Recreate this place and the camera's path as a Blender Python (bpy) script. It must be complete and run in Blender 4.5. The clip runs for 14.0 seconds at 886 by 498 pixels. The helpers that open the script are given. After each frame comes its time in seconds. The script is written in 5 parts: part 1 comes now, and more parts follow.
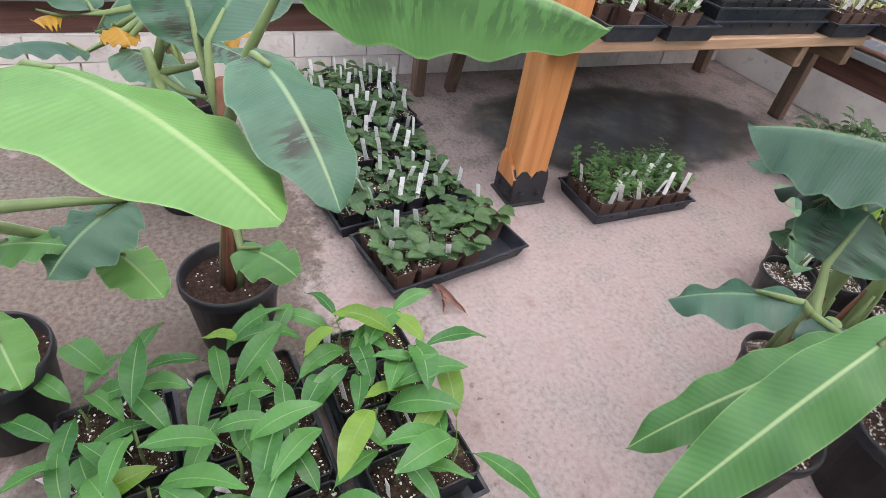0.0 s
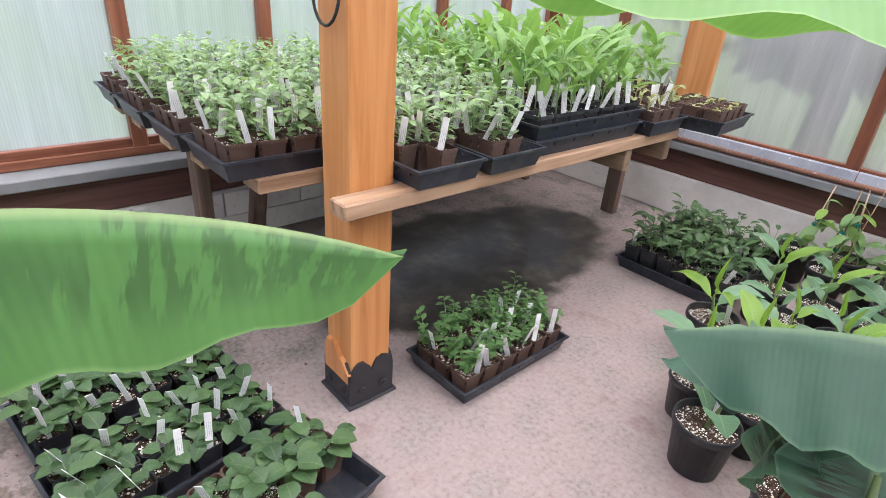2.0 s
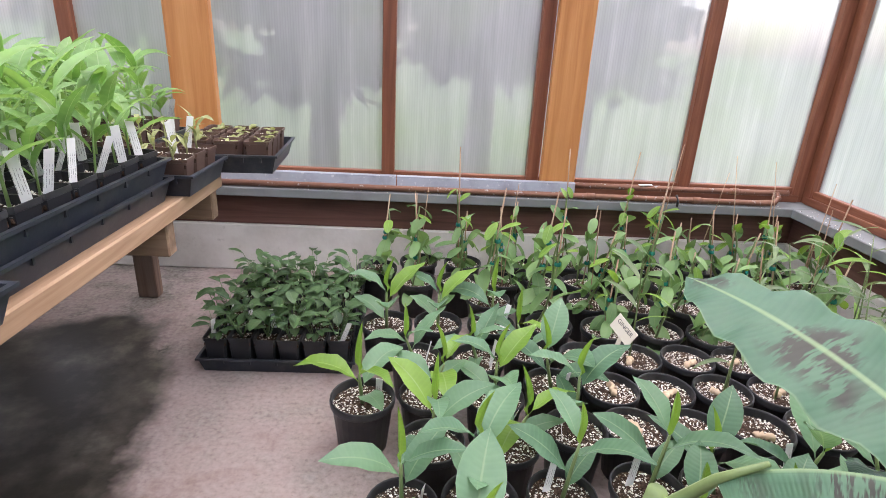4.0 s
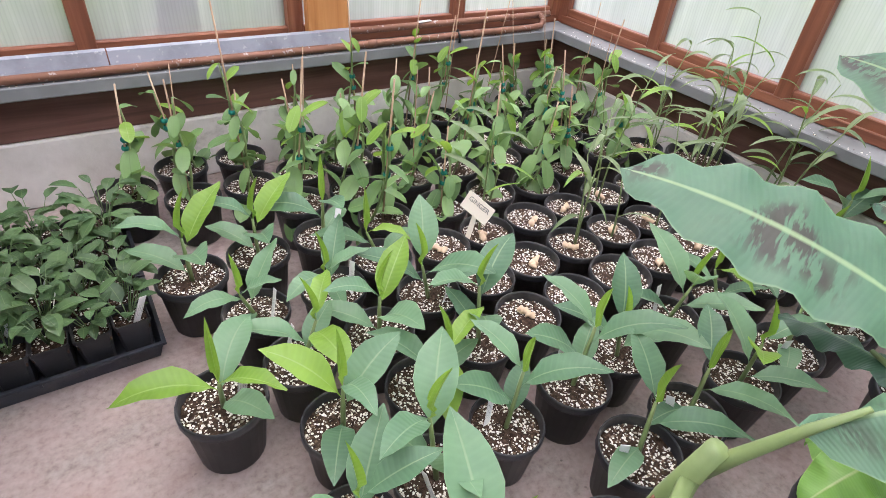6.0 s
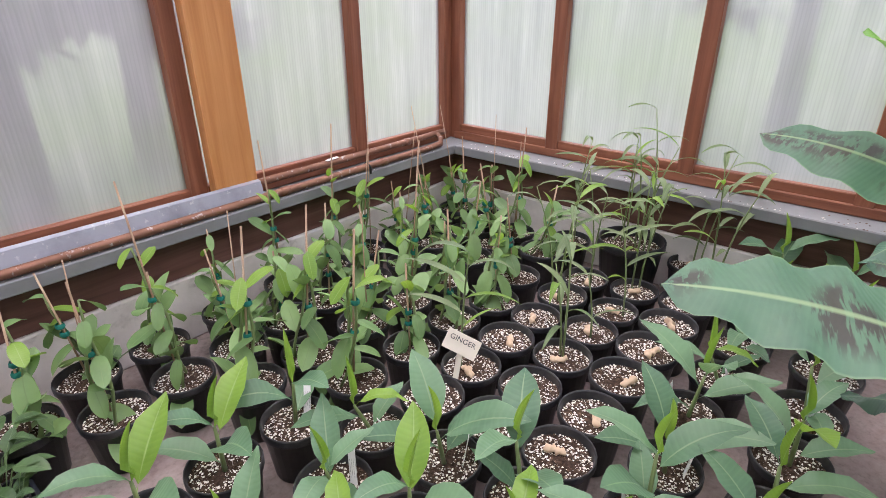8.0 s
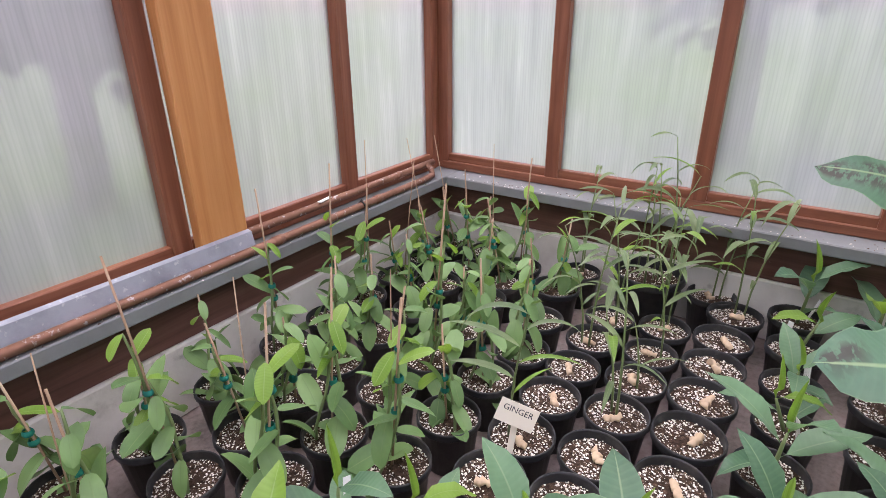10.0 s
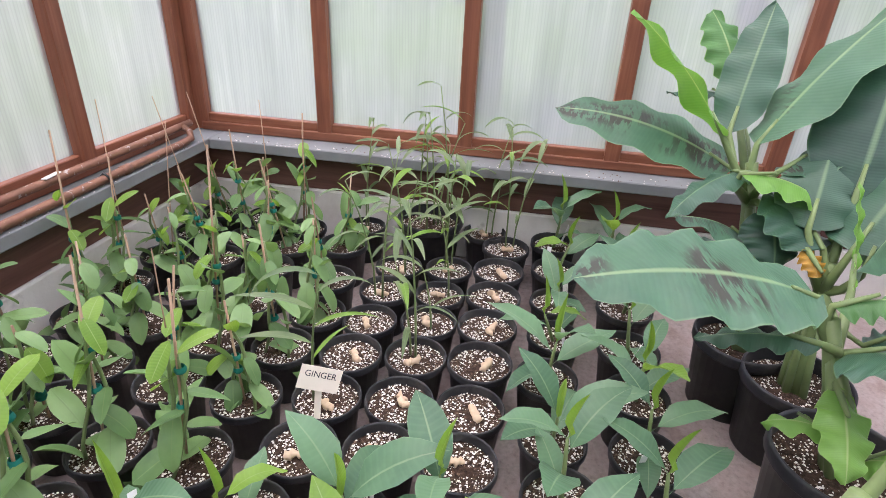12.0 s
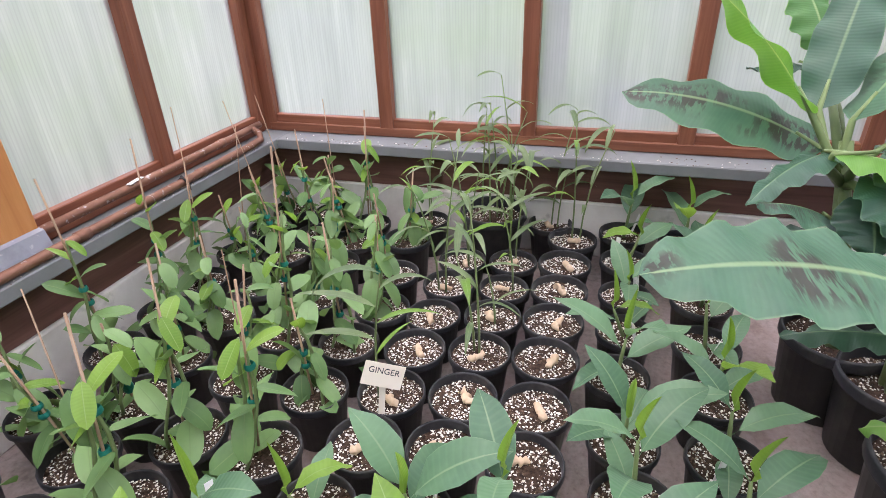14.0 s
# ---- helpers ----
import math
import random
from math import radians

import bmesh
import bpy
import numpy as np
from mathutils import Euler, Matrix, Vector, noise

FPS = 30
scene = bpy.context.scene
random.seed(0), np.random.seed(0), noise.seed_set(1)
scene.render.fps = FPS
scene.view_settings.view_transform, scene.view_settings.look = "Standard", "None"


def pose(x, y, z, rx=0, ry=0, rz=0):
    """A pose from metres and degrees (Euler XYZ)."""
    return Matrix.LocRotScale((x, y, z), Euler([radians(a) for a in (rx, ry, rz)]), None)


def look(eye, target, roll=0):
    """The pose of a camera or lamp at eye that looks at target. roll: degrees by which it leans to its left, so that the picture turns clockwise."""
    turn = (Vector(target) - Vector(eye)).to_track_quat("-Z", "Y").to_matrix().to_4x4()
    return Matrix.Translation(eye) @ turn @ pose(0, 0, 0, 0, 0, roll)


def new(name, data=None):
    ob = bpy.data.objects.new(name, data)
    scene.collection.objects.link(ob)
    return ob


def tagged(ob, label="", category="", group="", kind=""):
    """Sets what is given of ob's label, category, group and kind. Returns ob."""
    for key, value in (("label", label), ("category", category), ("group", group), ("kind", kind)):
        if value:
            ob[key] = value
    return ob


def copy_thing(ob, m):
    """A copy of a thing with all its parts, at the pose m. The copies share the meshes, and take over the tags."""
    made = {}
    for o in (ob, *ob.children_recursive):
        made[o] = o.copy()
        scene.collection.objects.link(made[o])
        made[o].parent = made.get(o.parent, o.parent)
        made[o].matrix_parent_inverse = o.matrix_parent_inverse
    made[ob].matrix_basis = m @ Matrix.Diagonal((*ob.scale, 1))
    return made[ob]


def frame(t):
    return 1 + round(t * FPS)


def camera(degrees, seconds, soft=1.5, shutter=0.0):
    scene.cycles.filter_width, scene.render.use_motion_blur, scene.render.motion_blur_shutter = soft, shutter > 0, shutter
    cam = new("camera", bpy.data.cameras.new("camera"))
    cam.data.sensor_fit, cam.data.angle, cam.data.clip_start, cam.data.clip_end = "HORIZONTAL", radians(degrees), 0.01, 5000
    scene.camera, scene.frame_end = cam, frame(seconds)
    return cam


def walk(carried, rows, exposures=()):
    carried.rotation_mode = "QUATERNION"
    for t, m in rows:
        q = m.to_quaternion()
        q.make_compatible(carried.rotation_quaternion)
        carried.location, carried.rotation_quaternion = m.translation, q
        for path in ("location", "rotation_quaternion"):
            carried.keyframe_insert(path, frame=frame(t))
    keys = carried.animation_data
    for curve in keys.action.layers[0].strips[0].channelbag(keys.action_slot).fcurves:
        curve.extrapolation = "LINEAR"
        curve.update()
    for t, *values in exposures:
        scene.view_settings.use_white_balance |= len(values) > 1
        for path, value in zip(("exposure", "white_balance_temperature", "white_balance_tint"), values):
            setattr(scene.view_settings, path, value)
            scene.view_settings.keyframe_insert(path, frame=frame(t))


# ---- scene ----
cam = camera(77.8, 14.0, 0.7)

PATH = [
    (0, (-1.069, -3.751, 1.319), (-2.430, -3.024, 0.047), 9.3),
    (0.5, (-1.130, -3.679, 1.292), (-2.498, -2.747, 0.168), 6.1),
    (1, (-1.220, -3.542, 1.297), (-2.685, -2.646, 0.271), 2.7),
    (1.5, (-1.359, -3.449, 1.272), (-2.810, -2.458, 0.316), 3.3),
    (2, (-1.537, -3.323, 1.252), (-2.846, -2.105, 0.356), 4.3),
    (2.5, (-1.713, -3.142, 1.186), (-2.935, -1.830, 0.299), 4.8),
    (3, (-1.881, -2.915, 1.215), (-3.024, -1.450, 0.477), 4.6),
    (3.5, (-1.870, -2.846, 1.154), (-2.541, -1.082, 0.491), 3.9),
    (4, (-1.982, -2.705, 1.150), (-1.894, -0.838, 0.439), 3.0),
    (4.2, (-2.037, -2.661, 1.149), (-1.693, -0.832, 0.418), 2.6),
    (6.3, (-2.243, -2.091, 1.158), (-1.207, -0.878, -0.049), 5.3),
    (6.5, (-2.267, -2.017, 1.154), (-1.134, -0.864, -0.024), 4.2),
    (7, (-2.269, -1.945, 1.163), (-0.943, -0.882, 0.109), 1.3),
    (7.5, (-2.292, -1.908, 1.168), (-0.863, -0.828, 0.279), 0.5),
    (8, (-2.293, -1.889, 1.161), (-0.912, -0.716, 0.315), -0.2),
    (8.2, (-2.284, -1.872, 1.168), (-0.976, -0.616, 0.323), -0.4),
    (10.3, (-2.278, -1.529, 1.188), (-0.702, -0.590, 0.389), 0.0),
    (10.5, (-2.276, -1.526, 1.184), (-0.669, -0.657, 0.371), 0.7),
    (11, (-2.276, -1.539, 1.175), (-0.599, -0.855, 0.328), 2.0),
    (11.5, (-2.253, -1.547, 1.165), (-0.522, -1.071, 0.285), 2.7),
    (12, (-2.246, -1.545, 1.166), (-0.494, -1.253, 0.247), 2.9),
    (12.5, (-2.238, -1.540, 1.156), (-0.501, -1.306, 0.193), 2.3),
    (13, (-2.233, -1.541, 1.162), (-0.510, -1.307, 0.173), 1.9),
    (13.5, (-2.228, -1.545, 1.156), (-0.505, -1.269, 0.179), 1.0),
    (14, (-2.216, -1.558, 1.167), (-0.539, -1.028, 0.214), -2.0),
]
walk(cam, [(t, look(eye, target, roll)) for t, eye, target, roll in PATH], [(0.0, 1.48, 6400, 22), (1.0, 1.52, 6400, 20), (2.0, 1.62, 6400, 22), (3.0, 1.75, 6450, 26), (4.0, 1.62, 6450, 24), (6.5, 1.82, 6500, 24), (7.0, 1.88, 6550, 30), (8.0, 1.5, 6550, 28), (10.5, 1.4, 6450, 30), (12.0, 1.58, 6400, 26), (14.0, 1.58, 6400, 26)])

# ---------------------------------------------------------------- light
world = bpy.data.worlds.new("sky")
scene.world = world
world.use_nodes = True
wn = world.node_tree
sky = wn.nodes.new("ShaderNodeTexSky")
sky.sky_type = "NISHITA"
sky.sun_disc = False
sky.sun_elevation, sky.sun_rotation = radians(70), radians(35)
sky.air_density, sky.dust_density, sky.ozone_density = 1.0, 3.0, 1.0
wn.nodes["Background"].inputs[1].default_value = 0.15
wn.links.new(sky.outputs[0], wn.nodes["Background"].inputs[0])
sun = new("sun", bpy.data.lights.new("sun", "SUN"))
sun.data.energy, sun.data.angle, sun.data.color = 1.8, radians(120), (1.0, 0.985, 0.96)
sun.matrix_world = look((0.3, 0.8, 6.6), (0, 0, 0))

# ---------------------------------------------------------------- materials


class Nodes:
    """A small writer of node materials."""

    def __init__(self, name):
        self.mat = bpy.data.materials.new(name)
        self.mat.use_nodes = True
        self.t = self.mat.node_tree
        self.b = self.t.nodes["Principled BSDF"]
        self.out = self.t.nodes["Material Output"]

    def n(self, kind):
        return self.t.nodes.new("ShaderNode" + kind)

    def ln(self, a, b):
        self.t.links.new(a, b)

    def coord(self, kind="Object"):
        return self.n("TexCoord").outputs[kind]

    def noise(self, scale, detail=4.0, rough=0.55, vec=None, dist=0.0):
        x = self.n("TexNoise")
        x.inputs["Scale"].default_value, x.inputs["Detail"].default_value = scale, detail
        x.inputs["Roughness"].default_value, x.inputs["Distortion"].default_value = rough, dist
        if vec:
            self.ln(vec, x.inputs["Vector"])
        return x.outputs["Fac"]

    def stretch(self, vec, s):
        x = self.n("Mapping")
        x.inputs["Scale"].default_value = s
        self.ln(vec, x.inputs["Vector"])
        return x.outputs[0]

    def ramp(self, fac, *stops):
        x = self.n("ValToRGB")
        e = x.color_ramp.elements
        while len(e) < len(stops):
            e.new(0.5)
        for el, (p, c) in zip(e, stops):
            el.position = p
            el.color = (*c, 1) if len(c) == 3 else c
        self.ln(fac, x.inputs[0])
        return x.outputs[0]

    def mix(self, fac, a, b, mode="MIX"):
        x = self.n("MixRGB")
        x.blend_type = mode
        for v, s in ((fac, x.inputs[0]), (a, x.inputs[1]), (b, x.inputs[2])):
            if isinstance(v, (int, float)):
                s.default_value = v
            elif isinstance(v, tuple):
                s.default_value = (*v, 1)
            else:
                self.ln(v, s)
        return x.outputs[0]

    def math(self, op, a, b=0.0, clamp=False):
        x = self.n("Math")
        x.operation, x.use_clamp = op, clamp
        for v, s in ((a, x.inputs[0]), (b, x.inputs[1])):
            if isinstance(v, (int, float)):
                s.default_value = v
            else:
                self.ln(v, s)
        return x.outputs[0]

    def bump(self, height, strength=0.3, dist=0.01):
        x = self.n("Bump")
        x.inputs["Strength"].default_value, x.inputs["Distance"].default_value = strength, dist
        self.ln(height, x.inputs["Height"])
        self.ln(x.outputs[0], self.b.inputs["Normal"])

    def set(self, color=None, rough=0.5, metal=0.0, spec=0.5):
        if color is not None:
            if isinstance(color, tuple):
                self.b.inputs["Base Color"].default_value = (*color, 1)
            else:
                self.ln(color, self.b.inputs["Base Color"])
        if isinstance(rough, (int, float)):
            self.b.inputs["Roughness"].default_value = rough
        else:
            self.ln(rough, self.b.inputs["Roughness"])
        self.b.inputs["Metallic"].default_value = metal
        self.b.inputs["Specular IOR Level"].default_value = spec
        return self.mat


def m_concrete():
    m = Nodes("concrete_floor")
    c = m.coord()
    big, mid, fine = m.noise(1.1, 5, 0.6, c), m.noise(5.5, 6, 0.62, c), m.noise(60, 4, 0.6, c)
    col = m.ramp(big, (0.3, (0.42, 0.29, 0.265)), (0.52, (0.58, 0.43, 0.415)), (0.72, (0.69, 0.55, 0.535)))
    col = m.mix(0.74, col, m.ramp(mid, (0.33, (0.24, 0.165, 0.155)), (0.45, (0.52, 0.40, 0.385)), (0.56, (0.67, 0.535, 0.52)), (0.66, (0.84, 0.73, 0.72))))
    col = m.mix(m.ramp(fine, (0.28, (0.3, 0.3, 0.3)), (0.42, (0, 0, 0))), col, (0.30, 0.23, 0.21))
    # dirt along the left side and spilled compost crumbs
    crumbs = m.ramp(m.noise(38, 3, 0.5, c), (0.67, (0, 0, 0)), (0.70, (1, 1, 1)))
    where = m.ramp(m.noise(0.9, 3, 0.5, c), (0.48, (0, 0, 0)), (0.62, (1, 1, 1)))
    col = m.mix(m.mix(1, crumbs, where, "MULTIPLY"), col, (0.07, 0.05, 0.04))
    sx = m.n("SeparateXYZ")
    m.ln(c, sx.inputs[0])
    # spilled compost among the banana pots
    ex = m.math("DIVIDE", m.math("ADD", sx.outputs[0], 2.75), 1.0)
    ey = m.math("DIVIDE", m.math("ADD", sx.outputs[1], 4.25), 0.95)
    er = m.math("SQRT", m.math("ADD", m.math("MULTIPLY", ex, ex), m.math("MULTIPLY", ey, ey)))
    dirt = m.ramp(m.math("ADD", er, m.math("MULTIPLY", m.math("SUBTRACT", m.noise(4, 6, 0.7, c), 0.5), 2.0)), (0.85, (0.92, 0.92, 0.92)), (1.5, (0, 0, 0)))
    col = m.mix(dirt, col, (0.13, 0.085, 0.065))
    # the wet patch under the bench
    wob = m.math("MULTIPLY", m.math("SUBTRACT", m.noise(2.6, 5, 0.6, c), 0.5), 0.8)
    dx = m.math("DIVIDE", m.math("ADD", sx.outputs[0], 3.24), 0.54)
    dy = m.math("DIVIDE", m.math("ADD", sx.outputs[1], 1.55), 1.02)
    r = m.math("ADD", m.math("SQRT", m.math("ADD", m.math("MULTIPLY", dx, dx), m.math("MULTIPLY", dy, dy))), wob)
    wet = m.ramp(r, (0.86, (1, 1, 1)), (1.02, (0, 0, 0)))
    moss = m.ramp(m.noise(5, 5, 0.6, c), (0.45, (0.028, 0.025, 0.02)), (0.58, (0.065, 0.058, 0.046)), (0.72, (0.14, 0.125, 0.10)))
    # mottled grey-olive tone along the bench side, plus a damp rim round the wet patch
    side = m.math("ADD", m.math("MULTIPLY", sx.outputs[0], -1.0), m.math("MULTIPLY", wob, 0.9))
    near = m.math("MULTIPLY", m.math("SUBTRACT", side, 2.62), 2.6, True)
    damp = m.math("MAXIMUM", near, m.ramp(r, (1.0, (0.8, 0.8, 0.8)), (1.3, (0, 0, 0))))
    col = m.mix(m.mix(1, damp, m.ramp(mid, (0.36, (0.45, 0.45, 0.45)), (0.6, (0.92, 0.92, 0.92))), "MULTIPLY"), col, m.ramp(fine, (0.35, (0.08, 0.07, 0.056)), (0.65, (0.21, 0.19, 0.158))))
    col = m.mix(wet, col, moss)
    m.bump(m.mix(0.3, mid, fine), 0.18, 0.005)
    return m.set(col, m.ramp(wet, (0.0, (0.85, 0.85, 0.85)), (1.0, (0.3, 0.3, 0.3))), 0, 0.35)


def m_plaster():
    m = Nodes("concrete_kerb")
    c = m.coord()
    col = m.ramp(m.noise(2.5, 6, 0.65, c), (0.3, (0.50, 0.47, 0.42)), (0.55, (0.68, 0.65, 0.60)), (0.8, (0.76, 0.735, 0.69)))
    col = m.mix(m.ramp(m.noise(9, 5, 0.6, c), (0.6, (0, 0, 0)), (0.72, (0.6, 0.6, 0.6))), col, (0.26, 0.24, 0.21))
    m.bump(m.noise(60, 4, 0.6, c), 0.3, 0.004)
    return m.set(col, 0.9, 0, 0.3)


def m_wood(name, dark, mid, light, axis, rough=0.5, scale=1.0):
    m = Nodes(name)
    s = [26 * scale] * 3
    s[axis] = 1.3 * scale
    c = m.coord()
    rnd = m.n("ObjectInfo").outputs["Random"]
    off = m.n("VectorMath")
    m.ln(c, off.inputs[0])
    m.ln(rnd, off.inputs[1])
    v = m.stretch(off.outputs[0], s)
    grain = m.noise(1.0, 6, 0.6, v, 0.6)
    fine = m.noise(5.0, 3, 0.6, v)
    col = m.ramp(grain, (0.3, dark), (0.5, mid), (0.72, light))
    col = m.mix(m.math("MULTIPLY", fine, 0.35), col, dark)
    col = m.mix(m.ramp(m.noise(3, 4, 0.6, c), (0.5, (0, 0, 0)), (0.8, (0.4, 0.4, 0.4))), col, dark)
    m.bump(grain, 0.2, 0.003)
    return m.set(col, rough, 0, 0.4)


def m_plastic(name, color, rough, dust=0.25):
    m = Nodes(name)
    c = m.coord()
    rnd = m.n("ObjectInfo").outputs["Random"]
    d = m.ramp(m.noise(14, 5, 0.65, c), (0.48, (0, 0, 0)), (0.75, (dust, dust, dust)))
    col = m.mix(d, color, (0.22, 0.20, 0.17))
    col = m.mix(m.math("MULTIPLY", rnd, 0.25), col, tuple(min(1, v * 1.9 + 0.01) for v in color))
    m.bump(m.noise(120, 2, 0.5, c), 0.08, 0.002)
    return m.set(col, rough, 0, 0.45)


def m_soil(name, a, b):
    m = Nodes(name)
    c = m.coord()
    col = m.ramp(m.noise(90, 4, 0.7, c), (0.35, a), (0.6, b), (0.75, tuple(v * 2.2 for v in b)))
    m.bump(m.noise(110, 4, 0.7, c), 0.9, 0.008)
    return m.set(col, 0.95, 0, 0.2)


def m_perlite():
    m = Nodes("perlite")
    v = m.n("NewGeometry").outputs["Random Per Island"]
    col = m.ramp(v, (0.0, (0.05, 0.03, 0.02)), (0.36, (0.17, 0.115, 0.075)), (0.42, (0.60, 0.56, 0.48)), (1.0, (0.84, 0.81, 0.75)))
    return m.set(col, 0.9, 0, 0.2)


def m_leaf(name, low, high, rib, veins=22.0, blotch=None, rough=0.33, trans=0.35, spread=0.35):
    m = Nodes(name)
    uv = m.n("UVMap")
    sx = m.n("SeparateXYZ")
    m.ln(uv.outputs[0], sx.inputs[0])
    across = m.math("ABSOLUTE", m.math("SUBTRACT", m.math("MULTIPLY", sx.outputs[0], 2.0), 1.0))
    c = m.coord()
    isl = m.n("NewGeometry").outputs["Random Per Island"]
    rnd = m.math("FRACT", m.math("ADD", m.n("ObjectInfo").outputs["Random"], isl))
    tone = m.math("ADD", m.math("MULTIPLY", m.noise(9, 4, 0.6, c), 0.6), m.math("MULTIPLY", rnd, spread), True)
    col = m.ramp(tone, (0.2, low), (0.62, high))
    ph = m.math("ADD", m.math("MULTIPLY", sx.outputs[1], veins * 6.283), m.math("MULTIPLY", across, -veins * 0.32))
    vein = m.math("SINE", ph)
    col = m.mix(m.math("MULTIPLY", m.math("MAXIMUM", vein, 0.0), 0.06), col, tuple(min(1, v * 1.5) for v in high))
    if blotch:
        st = m.n("CombineXYZ")
        m.ln(m.math("MULTIPLY", across, 1.6), st.inputs[0])
        m.ln(m.math("MULTIPLY", sx.outputs[1], 34.0), st.inputs[1])
        m.ln(m.math("MULTIPLY", rnd, 40.0), st.inputs[2])
        b1 = m.ramp(m.noise(1.0, 3, 0.6, st.outputs[0]), (0.45, (0, 0, 0)), (0.52, (1, 1, 1)))
        mid = m.ramp(across, (0.5, (1, 1, 1)), (0.8, (0, 0, 0)))
        b2 = m.ramp(m.noise(4.5, 2, 0.5, c), (0.47, (0, 0, 0)), (0.56, (1, 1, 1)))
        col = m.mix(m.math("MULTIPLY", m.mix(1, m.mix(1, b1, mid, "MULTIPLY"), b2, "MULTIPLY"), 0.85), col, blotch)
    ribm = m.ramp(across, (0.02, (1, 1, 1)), (0.07, (0, 0, 0)))
    col = m.mix(m.math("MULTIPLY", ribm, 0.8), col, rib)
    edge = m.ramp(across, (0.955, (0, 0, 0)), (1.0, (0.3, 0.3, 0.3)))
    col = m.mix(edge, col, tuple(min(1, v * 1.4) for v in rib))
    m.bump(m.math("SUBTRACT", m.math("MULTIPLY", vein, 0.3), ribm), 0.16, 0.003)
    m.set(col, rough, 0, 0.5)
    tr = m.n("BsdfTranslucent")
    m.ln(m.mix(1.0, col, (1.0, 1.0, 0.6), "MULTIPLY"), tr.inputs[0])
    mx = m.n("MixShader")
    mx.inputs[0].default_value = trans
    m.ln(m.b.outputs[0], mx.inputs[1])
    m.ln(tr.outputs[0], mx.inputs[2])
    m.ln(mx.outputs[0], m.out.inputs[0])
    return m.mat


def m_poly(name, fluted=True):
    """Twin-wall polycarbonate: milky, ribbed, with water stains and some algae."""
    m = Nodes(name)
    c = m.coord()
    sx = m.n("SeparateXYZ")
    m.ln(c, sx.inputs[0])
    run = m.math("ADD", sx.outputs[0], sx.outputs[1])
    flute = m.math("SINE", m.math("MULTIPLY", run, 6.283 / 0.012))
    st = m.stretch(c, (22, 22, 1.6))
    streak = m.noise(1.0, 5, 0.65, st)
    algae = m.ramp(m.noise(1.7, 4, 0.6, c), (0.45, (0, 0, 0)), (0.75, (0.55, 0.55, 0.55)))
    col = m.ramp(streak, (0.3, (0.72, 0.735, 0.74)), (0.6, (0.87, 0.88, 0.885)), (0.70, (0.98, 0.985, 0.99)))
    col = m.mix(algae, col, (0.70, 0.80, 0.62))
    col = m.mix(m.math("MULTIPLY", m.math("MAXIMUM", flute, 0.0), 0.22), col, (0.5, 0.52, 0.54))
    tr = m.n("BsdfTranslucent")
    m.ln(col, tr.inputs[0])
    rf = m.n("BsdfRefraction")
    rf.inputs["Roughness"].default_value, rf.inputs["IOR"].default_value = 0.27, 1.05
    m.ln(col, rf.inputs[0])
    gl = m.n("BsdfGlossy")
    gl.inputs["Roughness"].default_value = 0.35
    bp = m.n("Bump")
    bp.inputs["Strength"].default_value, bp.inputs["Distance"].default_value = 0.25, 0.004
    m.ln(flute, bp.inputs["Height"])
    m.ln(bp.outputs[0], gl.inputs["Normal"])
    a = m.n("MixShader")
    a.inputs[0].default_value = 0.72
    m.ln(tr.outputs[0], a.inputs[1])
    m.ln(rf.outputs[0], a.inputs[2])
    b = m.n("MixShader")
    b.inputs[0].default_value = 0.05
    m.ln(a.outputs[0], b.inputs[1])
    m.ln(gl.outputs[0], b.inputs[2])
    m.ln(b.outputs[0], m.out.inputs[0])
    return m.mat


def m_metal(name, color, rough, metal):
    m = Nodes(name)
    c = m.coord()
    n1 = m.noise(8, 5, 0.65, c)
    col = m.mix(m.ramp(n1, (0.45, (0, 0, 0)), (0.75, (0.7, 0.7, 0.7))), color, tuple(v * 0.5 for v in color))
    col = m.mix(m.ramp(m.noise(45, 3, 0.6, c), (0.62, (0, 0, 0)), (0.7, (0.6, 0.6, 0.6))), col, (0.6, 0.6, 0.6))
    return m.set(col, rough, metal, 0.5)


def m_plain(name, color, rough=0.6, scale=20.0, vary=0.25):
    m = Nodes(name)
    c = m.coord()
    col = m.mix(m.math("MULTIPLY", m.noise(scale, 5, 0.65, c), vary * 2), color, tuple(v * 0.55 for v in color))
    return m.set(col, rough, 0, 0.4)


CONCRETE, KERB = m_concrete(), m_plaster()
CEDAR_Z = m_wood("cedar_post", (0.42, 0.165, 0.05), (0.56, 0.245, 0.085), (0.66, 0.33, 0.135), 2, 0.4)
RED_Z = m_wood("redwood_mullion", (0.13, 0.042, 0.022), (0.22, 0.078, 0.04), (0.32, 0.13, 0.07), 2, 0.45)
RED_X = m_wood("redwood_rail_x", (0.13, 0.042, 0.022), (0.24, 0.088, 0.045), (0.34, 0.14, 0.075), 0, 0.5)
RED_Y = m_wood("redwood_rail_y", (0.13, 0.042, 0.022), (0.24, 0.088, 0.045), (0.34, 0.14, 0.075), 1, 0.5)
BROWN_X = m_wood("brown_board_x", (0.075, 0.034, 0.025), (0.14, 0.064, 0.048), (0.21, 0.105, 0.08), 0, 0.55)
BROWN_Y = m_wood("brown_board_y", (0.075, 0.034, 0.025), (0.14, 0.064, 0.048), (0.21, 0.105, 0.08), 1, 0.55)
PINE_Y = m_wood("bench_slat_y", (0.24, 0.135, 0.075), (0.43, 0.28, 0.17), (0.58, 0.42, 0.28), 1, 0.65)
